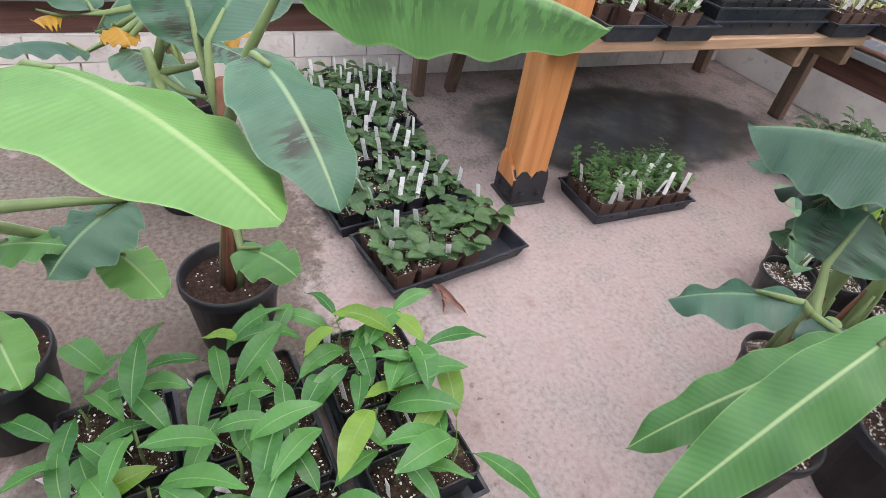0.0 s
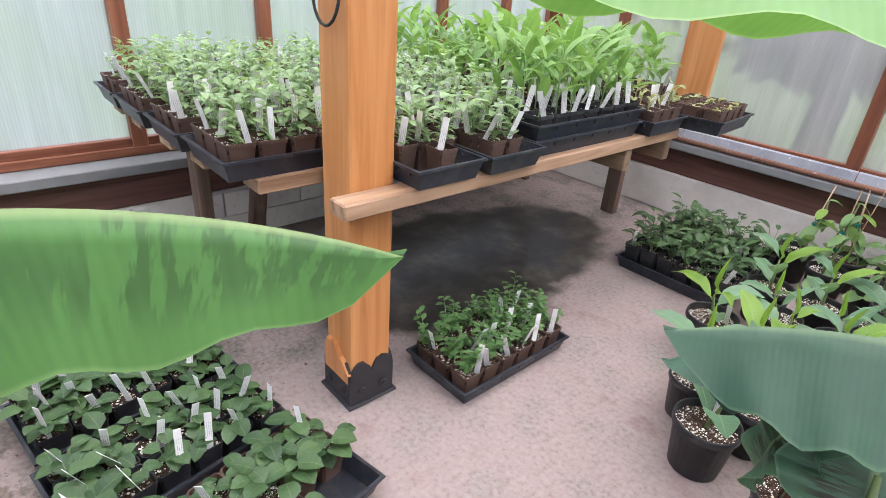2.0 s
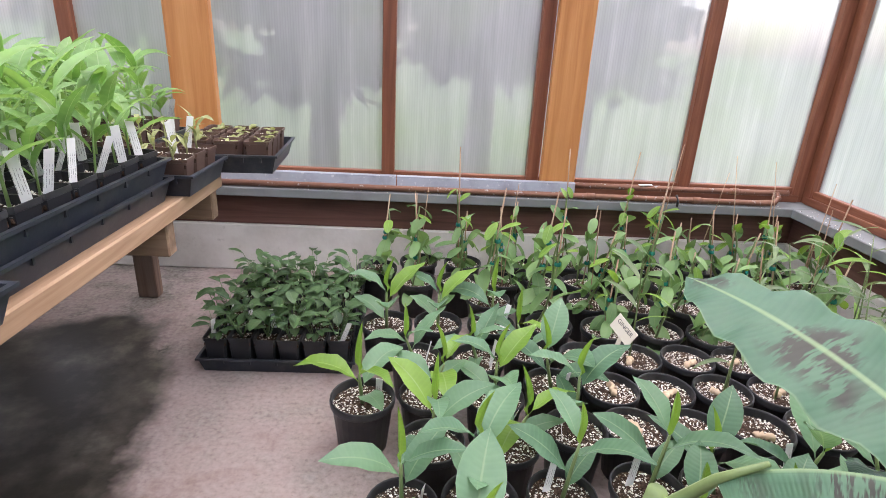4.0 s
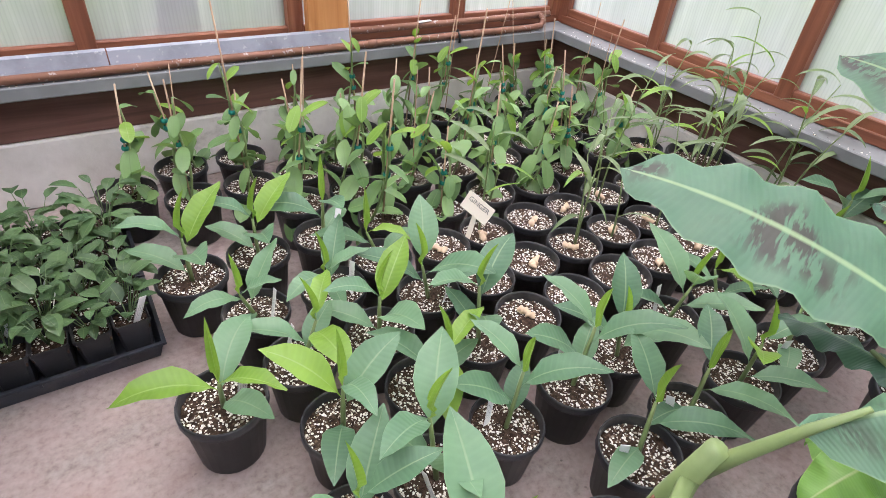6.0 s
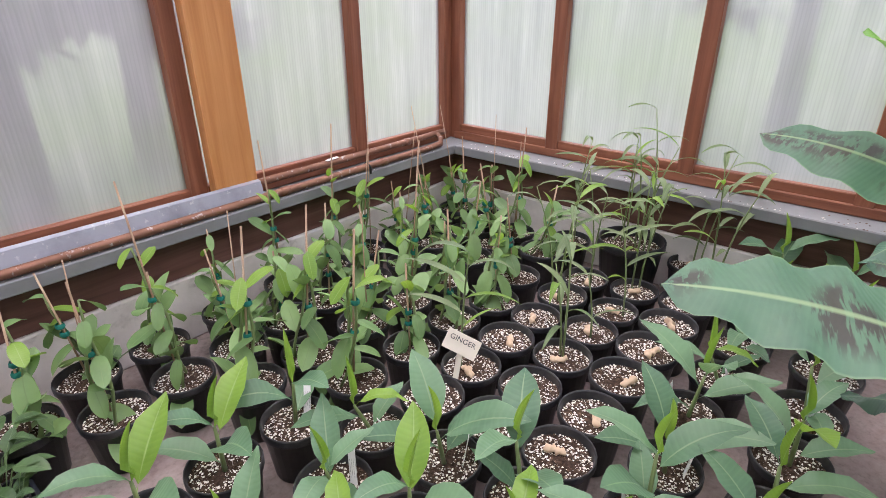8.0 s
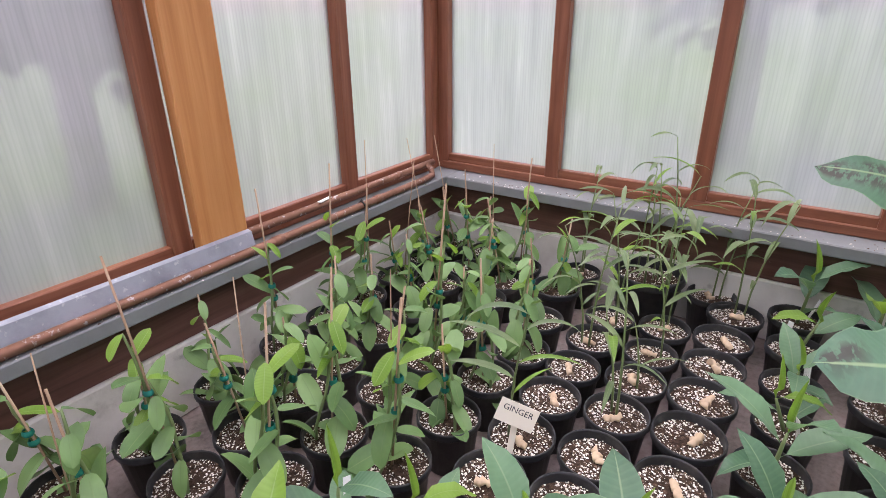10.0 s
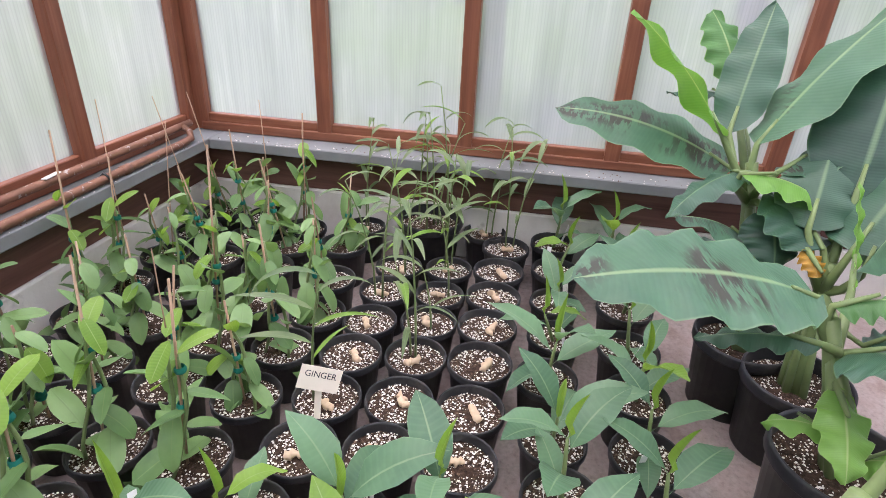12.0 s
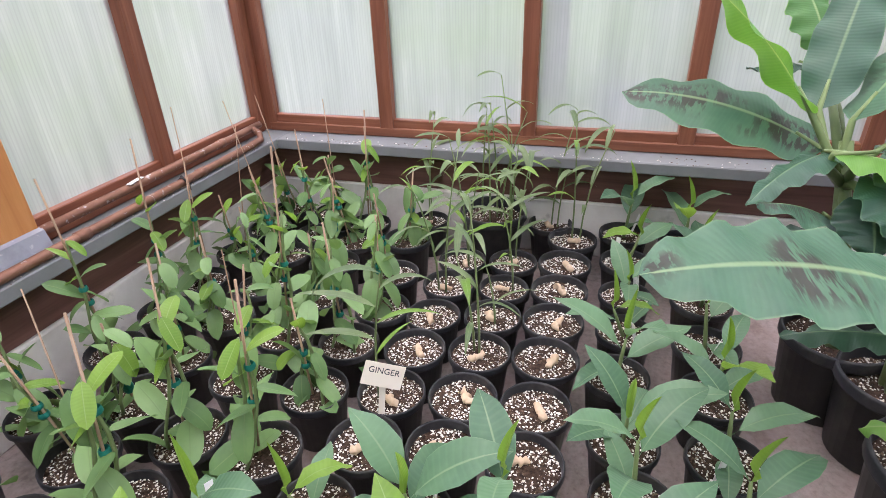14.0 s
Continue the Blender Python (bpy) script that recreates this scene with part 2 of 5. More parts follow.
PINE_X = m_wood("bench_bearer_x", (0.16, 0.10, 0.06), (0.3, 0.2, 0.13), (0.42, 0.3, 0.2), 0, 0.7)
LEG_Z = m_wood("bench_leg", (0.09, 0.055, 0.04), (0.18, 0.12, 0.085), (0.28, 0.2, 0.15), 2, 0.75)
STAKE = m_wood("bamboo_stake", (0.22, 0.13, 0.08), (0.4, 0.27, 0.17), (0.55, 0.42, 0.3), 2, 0.6)
SILL = m_plain("grey_sill", (0.24, 0.25, 0.25), 0.65, 12, 0.35)
STEEL = m_metal("galvanised_steel", (0.34, 0.36, 0.40), 0.55, 0.35)
COPPER = m_metal("old_copper", (0.26, 0.13, 0.085), 0.5, 0.6)
BLACKPAINT = m_plain("black_bracket", (0.028, 0.028, 0.03), 0.5, 30)
BLACKPLASTIC = m_plastic("black_pot_plastic", (0.014, 0.015, 0.017), 0.42)
TRAYPLASTIC = m_plastic("black_tray_plastic", (0.018, 0.022, 0.03), 0.38)
BROWNPOT = m_plastic("brown_pot_plastic", (0.075, 0.042, 0.03), 0.55)
SOIL, DARKSOIL = m_soil("potting_soil", (0.022, 0.014, 0.01), (0.075, 0.045, 0.03)), m_soil("bark_soil", (0.02, 0.012, 0.009), (0.06, 0.035, 0.025))
PERLITE = m_perlite()


def m_label():
    """White plastic with rows of dark print."""
    m = Nodes("printed_label")
    c = m.coord()
    sx = m.n("SeparateXYZ")
    m.ln(c, sx.inputs[0])
    rows = m.ramp(m.math("SINE", m.math("MULTIPLY", sx.outputs[0], 6.283 / 0.0048)), (0.7, (0, 0, 0)), (0.78, (1, 1, 1)))
    marks = m.ramp(m.noise(1.0, 2, 0.5, m.stretch(c, (300, 1, 420))), (0.46, (0, 0, 0)), (0.5, (1, 1, 1)))
    zone = m.ramp(sx.outputs[2], (0.012, (0, 0, 0)), (0.014, (1, 1, 1)), (0.058, (1, 1, 1)), (0.06, (0, 0, 0)))
    col = m.mix(m.math("MULTIPLY", m.mix(1, m.mix(1, rows, marks, "MULTIPLY"), zone, "MULTIPLY"), 0.8), (0.84, 0.84, 0.82), (0.1, 0.1, 0.11))
    return m.set(col, 0.45, 0, 0.4)


PRINTED = m_label()
WHITE = m_plain("white_label", (0.80, 0.80, 0.77), 0.45, 60, 0.06)
CARD = m_plain("cream_card", (0.78, 0.72, 0.6), 0.6, 40, 0.08)
INK = m_plain("ink", (0.05, 0.05, 0.06), 0.7)
RHIZOME = m_plain("rhizome_skin", (0.66, 0.50, 0.34), 0.7, 50, 0.3)
TIE = m_plain("green_tie", (0.005, 0.20, 0.15), 0.5)
WIRE = m_plain("black_wire", (0.03, 0.03, 0.03), 0.5)
BARK = m_plain("bark", (0.10, 0.075, 0.055), 0.9, 15, 0.4)
BIGLEAF = m_leaf("glossy_leaf", (0.035, 0.13, 0.035), (0.095, 0.26, 0.07), (0.20, 0.38, 0.13), 12, None, 0.24, 0.28)
SEED_LANCE = m_leaf("lance_seedling_leaf", (0.11, 0.25, 0.06), (0.24, 0.42, 0.135), (0.28, 0.42, 0.18), 8, trans=0.4)
DRY = m_plain("dry_leaf_brown", (0.28, 0.15, 0.11), 0.8, 30, 0.4)
BROAD = m_leaf("broad_leaf", (0.06, 0.145, 0.085), (0.15, 0.28, 0.155), (0.22, 0.34, 0.19), 14)
YOUNG = m_leaf("young_leaf", (0.12, 0.25, 0.03), (0.21, 0.37, 0.06), (0.26, 0.40, 0.12), 14, trans=0.4)
VANILLA = m_leaf("vanilla_leaf", (0.075, 0.165, 0.055), (0.185, 0.32, 0.115), (0.16, 0.27, 0.1), 1, rough=0.45, trans=0.25)
GINGERLEAF = m_leaf("ginger_leaf", (0.08, 0.14, 0.06), (0.18, 0.25, 0.115), (0.2, 0.28, 0.14), 3)
BANANA = m_leaf("banana_leaf", (0.035, 0.10, 0.062), (0.08, 0.175, 0.10), (0.24, 0.35, 0.18), 46, (0.035, 0.022, 0.02), 0.42, 0.22)
BANANA_PLAIN = m_leaf("dark_banana_leaf", (0.016, 0.052, 0.034), (0.038, 0.10, 0.058), (0.13, 0.22, 0.11), 46, None, 0.36, 0.1)
BANANA_MID = m_leaf("mid_banana_leaf", (0.04, 0.13, 0.035), (0.085, 0.22, 0.06), (0.30, 0.42, 0.18), 46, None, 0.40, 0.25)
BANANA_YOUNG = m_leaf("young_banana_leaf", (0.10, 0.28, 0.04), (0.19, 0.39, 0.085), (0.36, 0.48, 0.2), 46, None, 0.34, 0.4)
BANANA_LIGHT = m_leaf("light_banana_leaf", (0.085, 0.23, 0.05), (0.145, 0.32, 0.085), (0.32, 0.45, 0.2), 46, None, 0.36, 0.3)
BANANA_SPOT = m_leaf("spotted_banana_leaf", (0.06, 0.17, 0.045), (0.10, 0.25, 0.07), (0.30, 0.42, 0.18), 46, (0.06, 0.14, 0.045), 0.36, 0.22)
BANANA_OLD = m_leaf("yellowing_banana_leaf", (0.34, 0.17, 0.02), (0.48, 0.29, 0.04), (0.45, 0.3, 0.1), 30)
STEM = m_plain("green_stem", (0.185, 0.26, 0.10), 0.45, 30, 0.4)
REDSTEM = m_plain("red_sheath", (0.19, 0.08, 0.04), 0.6, 25, 0.5)
SEED_DARK = m_leaf("seedling_leaf_dark", (0.035, 0.085, 0.036), (0.095, 0.18, 0.07), (0.14, 0.22, 0.1), 6)
SEED_LIGHT = m_leaf("seedling_leaf_light", (0.16, 0.27, 0.115), (0.31, 0.45, 0.215), (0.30, 0.42, 0.22), 6)
SEED_PALE = m_leaf("seedling_leaf_pale", (0.18, 0.22, 0.08), (0.34, 0.37, 0.16), (0.35, 0.38, 0.2), 6)
FERN = m_leaf("feathery_leaf", (0.065, 0.16, 0.05), (0.15, 0.29, 0.105), (0.18, 0.32, 0.13), 4)
POLY, POLYROOF = m_poly("polycarbonate"), m_poly("roof_polycarbonate")
GRASS = m_plain("grass_ground", (0.10, 0.16, 0.045), 0.9, 3, 0.4)
TREELEAF = m_plain("tree_leaf", (0.05, 0.09, 0.03), 0.7, 1.5, 0.4)

# ---------------------------------------------------------------- geometry helpers


class Geo:
    """Vertices, faces and one uv a vertex."""

    def __init__(self):
        self.v, self.f, self.uv = [], [], []

    def add(self, verts, faces, uv=None):
        o = len(self.v)
        self.v += [tuple(p) for p in verts]
        self.uv += uv if uv else [(0.5, 0.5)] * len(verts)
        self.f += [tuple(i + o for i in fc) for fc in faces]
        return self

    def box(self, a, b, m=None):
        (x0, y0, z0), (x1, y1, z1) = a, b
        p = [Vector(q) for q in ((x0, y0, z0), (x1, y0, z0), (x1, y1, z0), (x0, y1, z0), (x0, y0, z1), (x1, y0, z1), (x1, y1, z1), (x0, y1, z1))]
        if m:
            p = [m @ q for q in p]
        return self.add(p, [(0, 3, 2, 1), (4, 5, 6, 7), (0, 1, 5, 4), (1, 2, 6, 5), (2, 3, 7, 6), (3, 0, 4, 7)])

    def lathe(self, rings, n=24, cx=0.0, cy=0.0, caps=(False, False), square=False):
        """rings: (radius, z). With square, the rings are square with cut corners."""
        vs, fs = [], []
        if square:
            n = 8
        for r, z in rings:
            for i in range(n):
                if square:
                    k = 0.82
                    px, py = ((1, -k), (1, k), (k, 1), (-k, 1), (-1, k), (-1, -k), (-k, -1), (k, -1))[i]
                    vs.append((cx + r * px, cy + r * py, z))
                else:
                    a = 2 * math.pi * i / n
                    vs.append((cx + r * math.cos(a), cy + r * math.sin(a), z))
        for k in range(len(rings) - 1):
            for i in range(n):
                j = (i + 1) % n
                fs.append((k * n + i, k * n + j, (k + 1) * n + j, (k + 1) * n + i))
        if caps[0]:
            fs.append(tuple(reversed(range(n))))
        if caps[1]:
            fs.append(tuple(range((len(rings) - 1) * n, len(rings) * n)))
        return self.add(vs, fs)

    def tube(self, pts, radii, n=6):
        pts = [Vector(p) for p in pts]
        if isinstance(radii, (int, float)):
            radii = [radii] * len(pts)
        vs, fs = [], []
        for k, p in enumerate(pts):
            d = (pts[min(k + 1, len(pts) - 1)] - pts[max(k - 1, 0)]).normalized()
            s = d.cross(Vector((0.31, 0.95, 0.02)))
            s = s.normalized() if s.length > 1e-4 else Vector((1, 0, 0))
            u = s.cross(d)
            for i in range(n):
                a = 2 * math.pi * i / n
                vs.append(p + (s * math.cos(a) + u * math.sin(a)) * radii[k])
        for k in range(len(pts) - 1):
            for i in range(n):
                j = (i + 1) % n
                fs.append((k * n + i, k * n + j, (k + 1) * n + j, (k + 1) * n + i))
        fs += [tuple(reversed(range(n))), tuple(range((len(pts) - 1) * n, len(pts) * n))]
        return self.add(vs, fs)

    def grain(self, c, r, rnd):
        vs = [(c[0] + dx * r * rnd.uniform(0.6, 1.3), c[1] + dy * r * rnd.uniform(0.6, 1.3), c[2] + dz * r * rnd.uniform(0.5, 1.0)) for dx, dy, dz in ((1, 0, 0), (0, 1, 0), (-1, 0, 0), (0, -1, 0), (0, 0, 1))]
        return self.add(vs, [(0, 1, 4), (1, 2, 4), (2, 3, 4), (3, 0, 4)])

    def blade(self, base, az, el, length, width, droop, p=0.85, q=0.7, fold=0.25, ns=7, na=2, twist=0.0, wave=0.0, waves=3.0, side=0.0, stalk=0.0, roll=0.0):
        """A leaf along a bent midrib. az, el, droop, twist, roll in degrees; p, q shape the outline; stalk: the bare share of its length."""
        pos = Vector(base)
        vs, uv, fs = [], [], []
        step = length / ns
        for i in range(ns + 1):
            t = i / ns
            a = radians(az + side * t)
            e = radians(el - droop * t)
            d = Vector((math.cos(e) * math.cos(a), math.cos(e) * math.sin(a), math.sin(e)))
            s = Vector((-math.sin(a), math.cos(a), 0))
            up = d.cross(s) * -1
            if up.z < 0 and abs(e) < 1.4:
                up = -up
            tw = radians(roll + twist * t)
            s, up = s * math.cos(tw) + up * math.sin(tw), up * math.cos(tw) - s * math.sin(tw)
            tt = max(0.0, (t - stalk) / (1 - stalk))
            w = 0.5 * width * max(math.sin(math.pi * tt ** p), 0) ** q if 0 < tt < 1 else 0.0
            w = max(w, width * 0.012)
            for j in range(-na, na + 1):
                k = j / na
                rip = wave * math.sin(waves * 6.283 * t + (1.3 if j > 0 else 0)) * abs(k) ** 1.5
                vs.append(pos + s * (w * k * math.cos(fold)) + up * (w * abs(k) * math.sin(fold) + rip))
                uv.append((k * 0.5 + 0.5, tt))
            pos = pos + d * step
        m = 2 * na + 1
        for i in range(ns):
            for j in range(m - 1):
                fs.append((i * m + j, i * m + j + 1, (i + 1) * m + j + 1, (i + 1) * m + j))
        return self.add(vs, fs, uv)

    def mesh(self, name, mat, smooth=True):
        me = bpy.data.meshes.new(name)
        me.from_pydata(self.v, [], self.f)
        layer = me.uv_layers.new(name="UVMap")
        uvs = np.array(self.uv, dtype=np.float32)
        idx = np.empty(len(me.loops), dtype=np.int32)
        me.loops.foreach_get("vertex_index", idx)
        layer.data.foreach_set("uv", uvs[idx].ravel())
        me.polygons.foreach_set("use_smooth", [smooth] * len(me.polygons))
        for one in (mat if isinstance(mat, (list, tuple)) else [mat]):
            me.materials.append(one)
        me.update()
        return me


def thing(name, m, label, category, group="", kind=""):
    ob = new(name)
    ob.empty_display_size = 0.05
    ob.matrix_basis = m
    return tagged(ob, label, category, group, kind)


def part(name, geo, mat, parent, label="", m=None, smooth=True):
    me = geo if isinstance(geo, bpy.types.Mesh) else geo.mesh(name, mat, smooth)
    ob = new(name, me)
    ob.parent = parent
    if m is not None:
        ob.matrix_basis = m
    return tagged(ob, label)


def bevel(ob, w=0.004, seg=2):
    b = ob.modifiers.new("bevel", "BEVEL")
    b.width, b.segments, b.limit_method = w, seg, "ANGLE"
    return ob


def solid(name, a, b, mat, label, category, kind="structure", bev=0.003):
    ob = new(name, Geo().box(a, b).mesh(name, mat, False))
    if bev:
        bevel(ob, bev, 1)
    return tagged(ob, label, category, "", kind)


# ---------------------------------------------------------------- the greenhouse
XW, YS, TOP = -4.15, -5.2, 2.35
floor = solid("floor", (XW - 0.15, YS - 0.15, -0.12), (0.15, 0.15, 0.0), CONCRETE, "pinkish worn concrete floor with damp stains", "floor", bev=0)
SILLZ = 0.45


def kerb_wall(name, along, at, lo, hi, inward):
    """Low concrete wall, brown board and grey sill. along: 0 runs in x, 1 in y; inward: the sign of the room's side."""
    def bx(nm, d0, d1, z0, z1, mat, lab, cat, bev):
        p0, p1 = at + inward * d0, at + inward * d1
        p0, p1 = min(p0, p1), max(p0, p1)
        e = d1 + 0.001
        a, b = ((lo, p0, z0), (hi, p1, z1)) if along == 0 else ((p0, lo + e, z0), (p1, hi - e, z1))
        return solid(nm, a, b, mat, lab, cat, bev=bev)
    bx(name, -0.13, 0.08, 0.0, 0.245, KERB, "low off-white concrete kerb wall with stains", "wall", 0.006)
    bx("trim_board_" + name[-1], -0.10, 0.068, 0.247, SILLZ - 0.047, BROWN_X if along == 0 else BROWN_Y, "dark brown painted timber board on the kerb", "trim", 0.003)
    bx("trim_sill_" + name[-1], -0.12, 0.135, SILLZ - 0.045, SILLZ, SILL, "weathered grey sill ledge under the glazing", "sill", 0.004)
    return


kerb_wall("wall_a", 0, 0.0, XW, 0.12, -1)
kerb_wall("wall_b", 1, 0.0, YS, 0.0, -1)
kerb_wall("wall_c", 1, XW, YS, 0.0, 1)
block_wall = tagged(new("wall_e"), "pale concrete block facing along the low wall", "wall", "", "structure")
BLOCK = Geo().box((0.0, -0.196, 0.002), (0.028, 0.196, 0.119)).mesh("block", KERB, False)
HALF = Geo().box((0.0, -0.096, 0.002), (0.028, 0.096, 0.119)).mesh("block", KERB, False)
for row in range(2):
    y = YS + 0.25
    if row:
        part("block", HALF, None, block_wall, "", pose(XW + 0.0805, y, 0.1215))
        y += 0.1
    else:
        y -= 0.1
    while y + 0.4 < -0.09:
        part("block", BLOCK, None, block_wall, "", pose(XW + 0.0805 + 0.002 * math.sin(y * 7), y + 0.2, 0.1215 * row))
        y += 0.4
kerb_wall("wall_d", 0, YS, XW, 0.12, 1)


def glazing(name, along, at, stops, inward):
    """One glazed side: timber frame with mullions at the stops and a polycarbonate pane in each bay."""
    ob = tagged(new(name), "timber-framed glazed wall of milky ribbed polycarbonate", "window", "", "structure")
    def bx(g, s0, s1, d0, d1, z0, z1):
        p0, p1 = sorted((at + inward * d0, at + inward * d1))
        return g.box((s0, p0, z0), (s1, p1, z1)) if along == 0 else g.box((p0, s0, z0), (p1, s1, z1))
    rail = RED_X if along == 0 else RED_Y
    lo, hi = stops[0], stops[-1]
    bevel(part("bottom_rail", bx(Geo(), lo, hi, -0.045, -0.002, SILLZ + 0.002, 0.525), rail, ob, "red-brown timber bottom rail", smooth=False), 0.003, 1)
    bevel(part("stop_bead", bx(Geo(), lo, hi, -0.002, 0.014, SILLZ + 0.002, 0.49), rail, ob, smooth=False), 0.003, 1)
    bevel(part("top_rail", bx(Geo(), lo, hi, -0.045, 0.0, TOP - 0.08, TOP), rail, ob, "red-brown timber top rail", smooth=False), 0.003, 1)
    for k, s in enumerate(stops):
        h = 0.031
        bevel(part("mullion", bx(Geo(), s - h, s + h, -0.05, 0.012, SILLZ + 0.003, TOP - 0.08), RED_Z, ob, smooth=False), 0.004, 1)
        if k:
            pane = part("pane", bx(Geo(), stops[k - 1] + h + 0.001, s - h - 0.001, -0.034, -0.026, 0.526, TOP - 0.081), POLY, ob, "milky ribbed polycarbonate pane", smooth=False)
            pane.visible_shadow = False
    return ob


glazing("window_1", 0, 0.0, [XW + 0.03, -3.6, -3.04, -2.15, -1.425, -0.645, -0.035], -1)
glazing("window_2", 1, 0.0, [YS, -4.9, -4.3, -3.68, -3.06, -2.45, -1.845, -1.24, -0.62, -0.035], -1)
glazing("window_3", 1, XW, [YS, -4.6, -3.97, -3.35, -2.74, -2.13, -1.58, -1.03, -0.49, -0.035], 1)
glazing("window_4", 0, YS, [XW, -3.35, -2.75, -2.15, -1.5, -0.9, -0.3, 0.0], 1)

roof = tagged(new("ceiling", Geo().box((XW - 0.1, YS - 0.1, TOP + 0.1), (0.1, 0.1, TOP + 0.108)).mesh("ceiling", POLYROOF, False)), "milky polycarbonate roof glazing", "ceiling", "", "structure")
roof.visible_shadow = False
for k in range(8):
    y = YS + 0.2 + k * 0.68
    solid("trim_rafter", (XW, y - 0.022, TOP + 0.002), (0, y + 0.022, TOP + 0.098), RED_X, "red-brown timber rafter", "rafter")


def wall_post(x, w, d):
    ob = new("wall_post", Geo().box((x - w / 2, -d, SILLZ + 0.004), (x + w / 2, -0.0135, TOP)).mesh("wall_post", CEDAR_Z, False))
    bevel(ob, 0.006, 2)
    return tagged(ob, "orange-brown cedar post on the sill", "post", "wall posts", "structure")


wall_post(-1.308, 0.17, 0.062)
wall_post(-3.04, 0.20, 0.062)


def steel_flashing():
    ob = thing("flashing", pose(0, 0, 0), "bent galvanised steel flashing along the wall sill", "flashing", "", "structure")
    prof = [(-0.0635, 0.524), (-0.080, 0.519), (-0.094, 0.462), (-0.094, 0.459), (-0.0925, 0.459), (-0.0785, 0.5165), (-0.0635, 0.5215)]
    x = -3.9
    for w in (0.9, 0.9, 0.88):
        g = Geo()
        n = len(prof)
        vs = [(xx, y, z) for xx in (x, x + w - 0.004) for y, z in prof]
        g.add(vs, [(i, (i + 1) % n, n + (i + 1) % n, n + i) for i in range(n)] + [tuple(range(n)), tuple(reversed(range(n, 2 * n)))])
        part("sheet", g, STEEL, ob, smooth=False)
        x += w
    return ob


steel_flashing()


def copper_pipes():
    ob = thing("pipe", pose(0, 0, 0), "two old copper water pipes along the sill", "pipe")
    part("pipe_run", Geo().tube([(-3.6, -0.116, 0.468), (-0.30, -0.116, 0.468), (-0.22, -0.113, 0.472), (-0.19, -0.09, 0.49), (-0.185, -0.06, 0.505)], 0.015, 10), COPPER, ob)
    part("pipe_run", Geo().tube([(-1.24, -0.05, 0.505), (-0.3, -0.05, 0.505), (-0.2, -0.05, 0.507), (-0.12, -0.05, 0.508)], 0.015, 10), COPPER, ob)
    for x, y, z in ((-1.15, -0.116, 0.468), (-0.62, -0.116, 0.468), (-0.4, -0.05, 0.505)):
        part("coupling", Geo().tube([(x - 0.02, y, z), (x + 0.02, y, z)], 0.018, 10), COPPER, ob)
    part("pipe_strap", Geo().tube([(-0.72, -0.139, 0.44), (-0.72, -0.138, 0.468), (-0.72, -0.116, 0.489), (-0.72, -0.095, 0.468)], 0.006, 6), WIRE, ob, "black pipe strap")


copper_pipes()


def tag_on_sill():
    ob = thing("label_stick", pose(-0.86, -0.055, 0.5225, 0, 0, 8), "white plastic plant label lying on a pipe", "plant label")
    part("stick", Geo().box((-0.035, -0.008, -0.002), (0.035, 0.008, 0.001)), WHITE, ob, smooth=False)


tag_on_sill()


def sill_litter():
    """Spilled crumbs of potting mix along the two ledges."""
    rnd = random.Random(77)
    g = Geo()
    for i in range(420):
        if rnd.random() < 0.5:
            x, y = rnd.uniform(-2.6, -0.16), -0.05 - 0.085 * rnd.random() ** 0.6
        else:
            x, y = -0.05 - 0.085 * rnd.random() ** 0.6, rnd.uniform(-2.6, -0.16)
        g.grain((x, y, SILLZ), rnd.uniform(0.0015, 0.0045), rnd)
    tagged(new("litter", g.mesh("litter", PERLITE)), "crumbs of perlite and soil scattered on the sill", "litter", "", "stuff")


sill_litter()


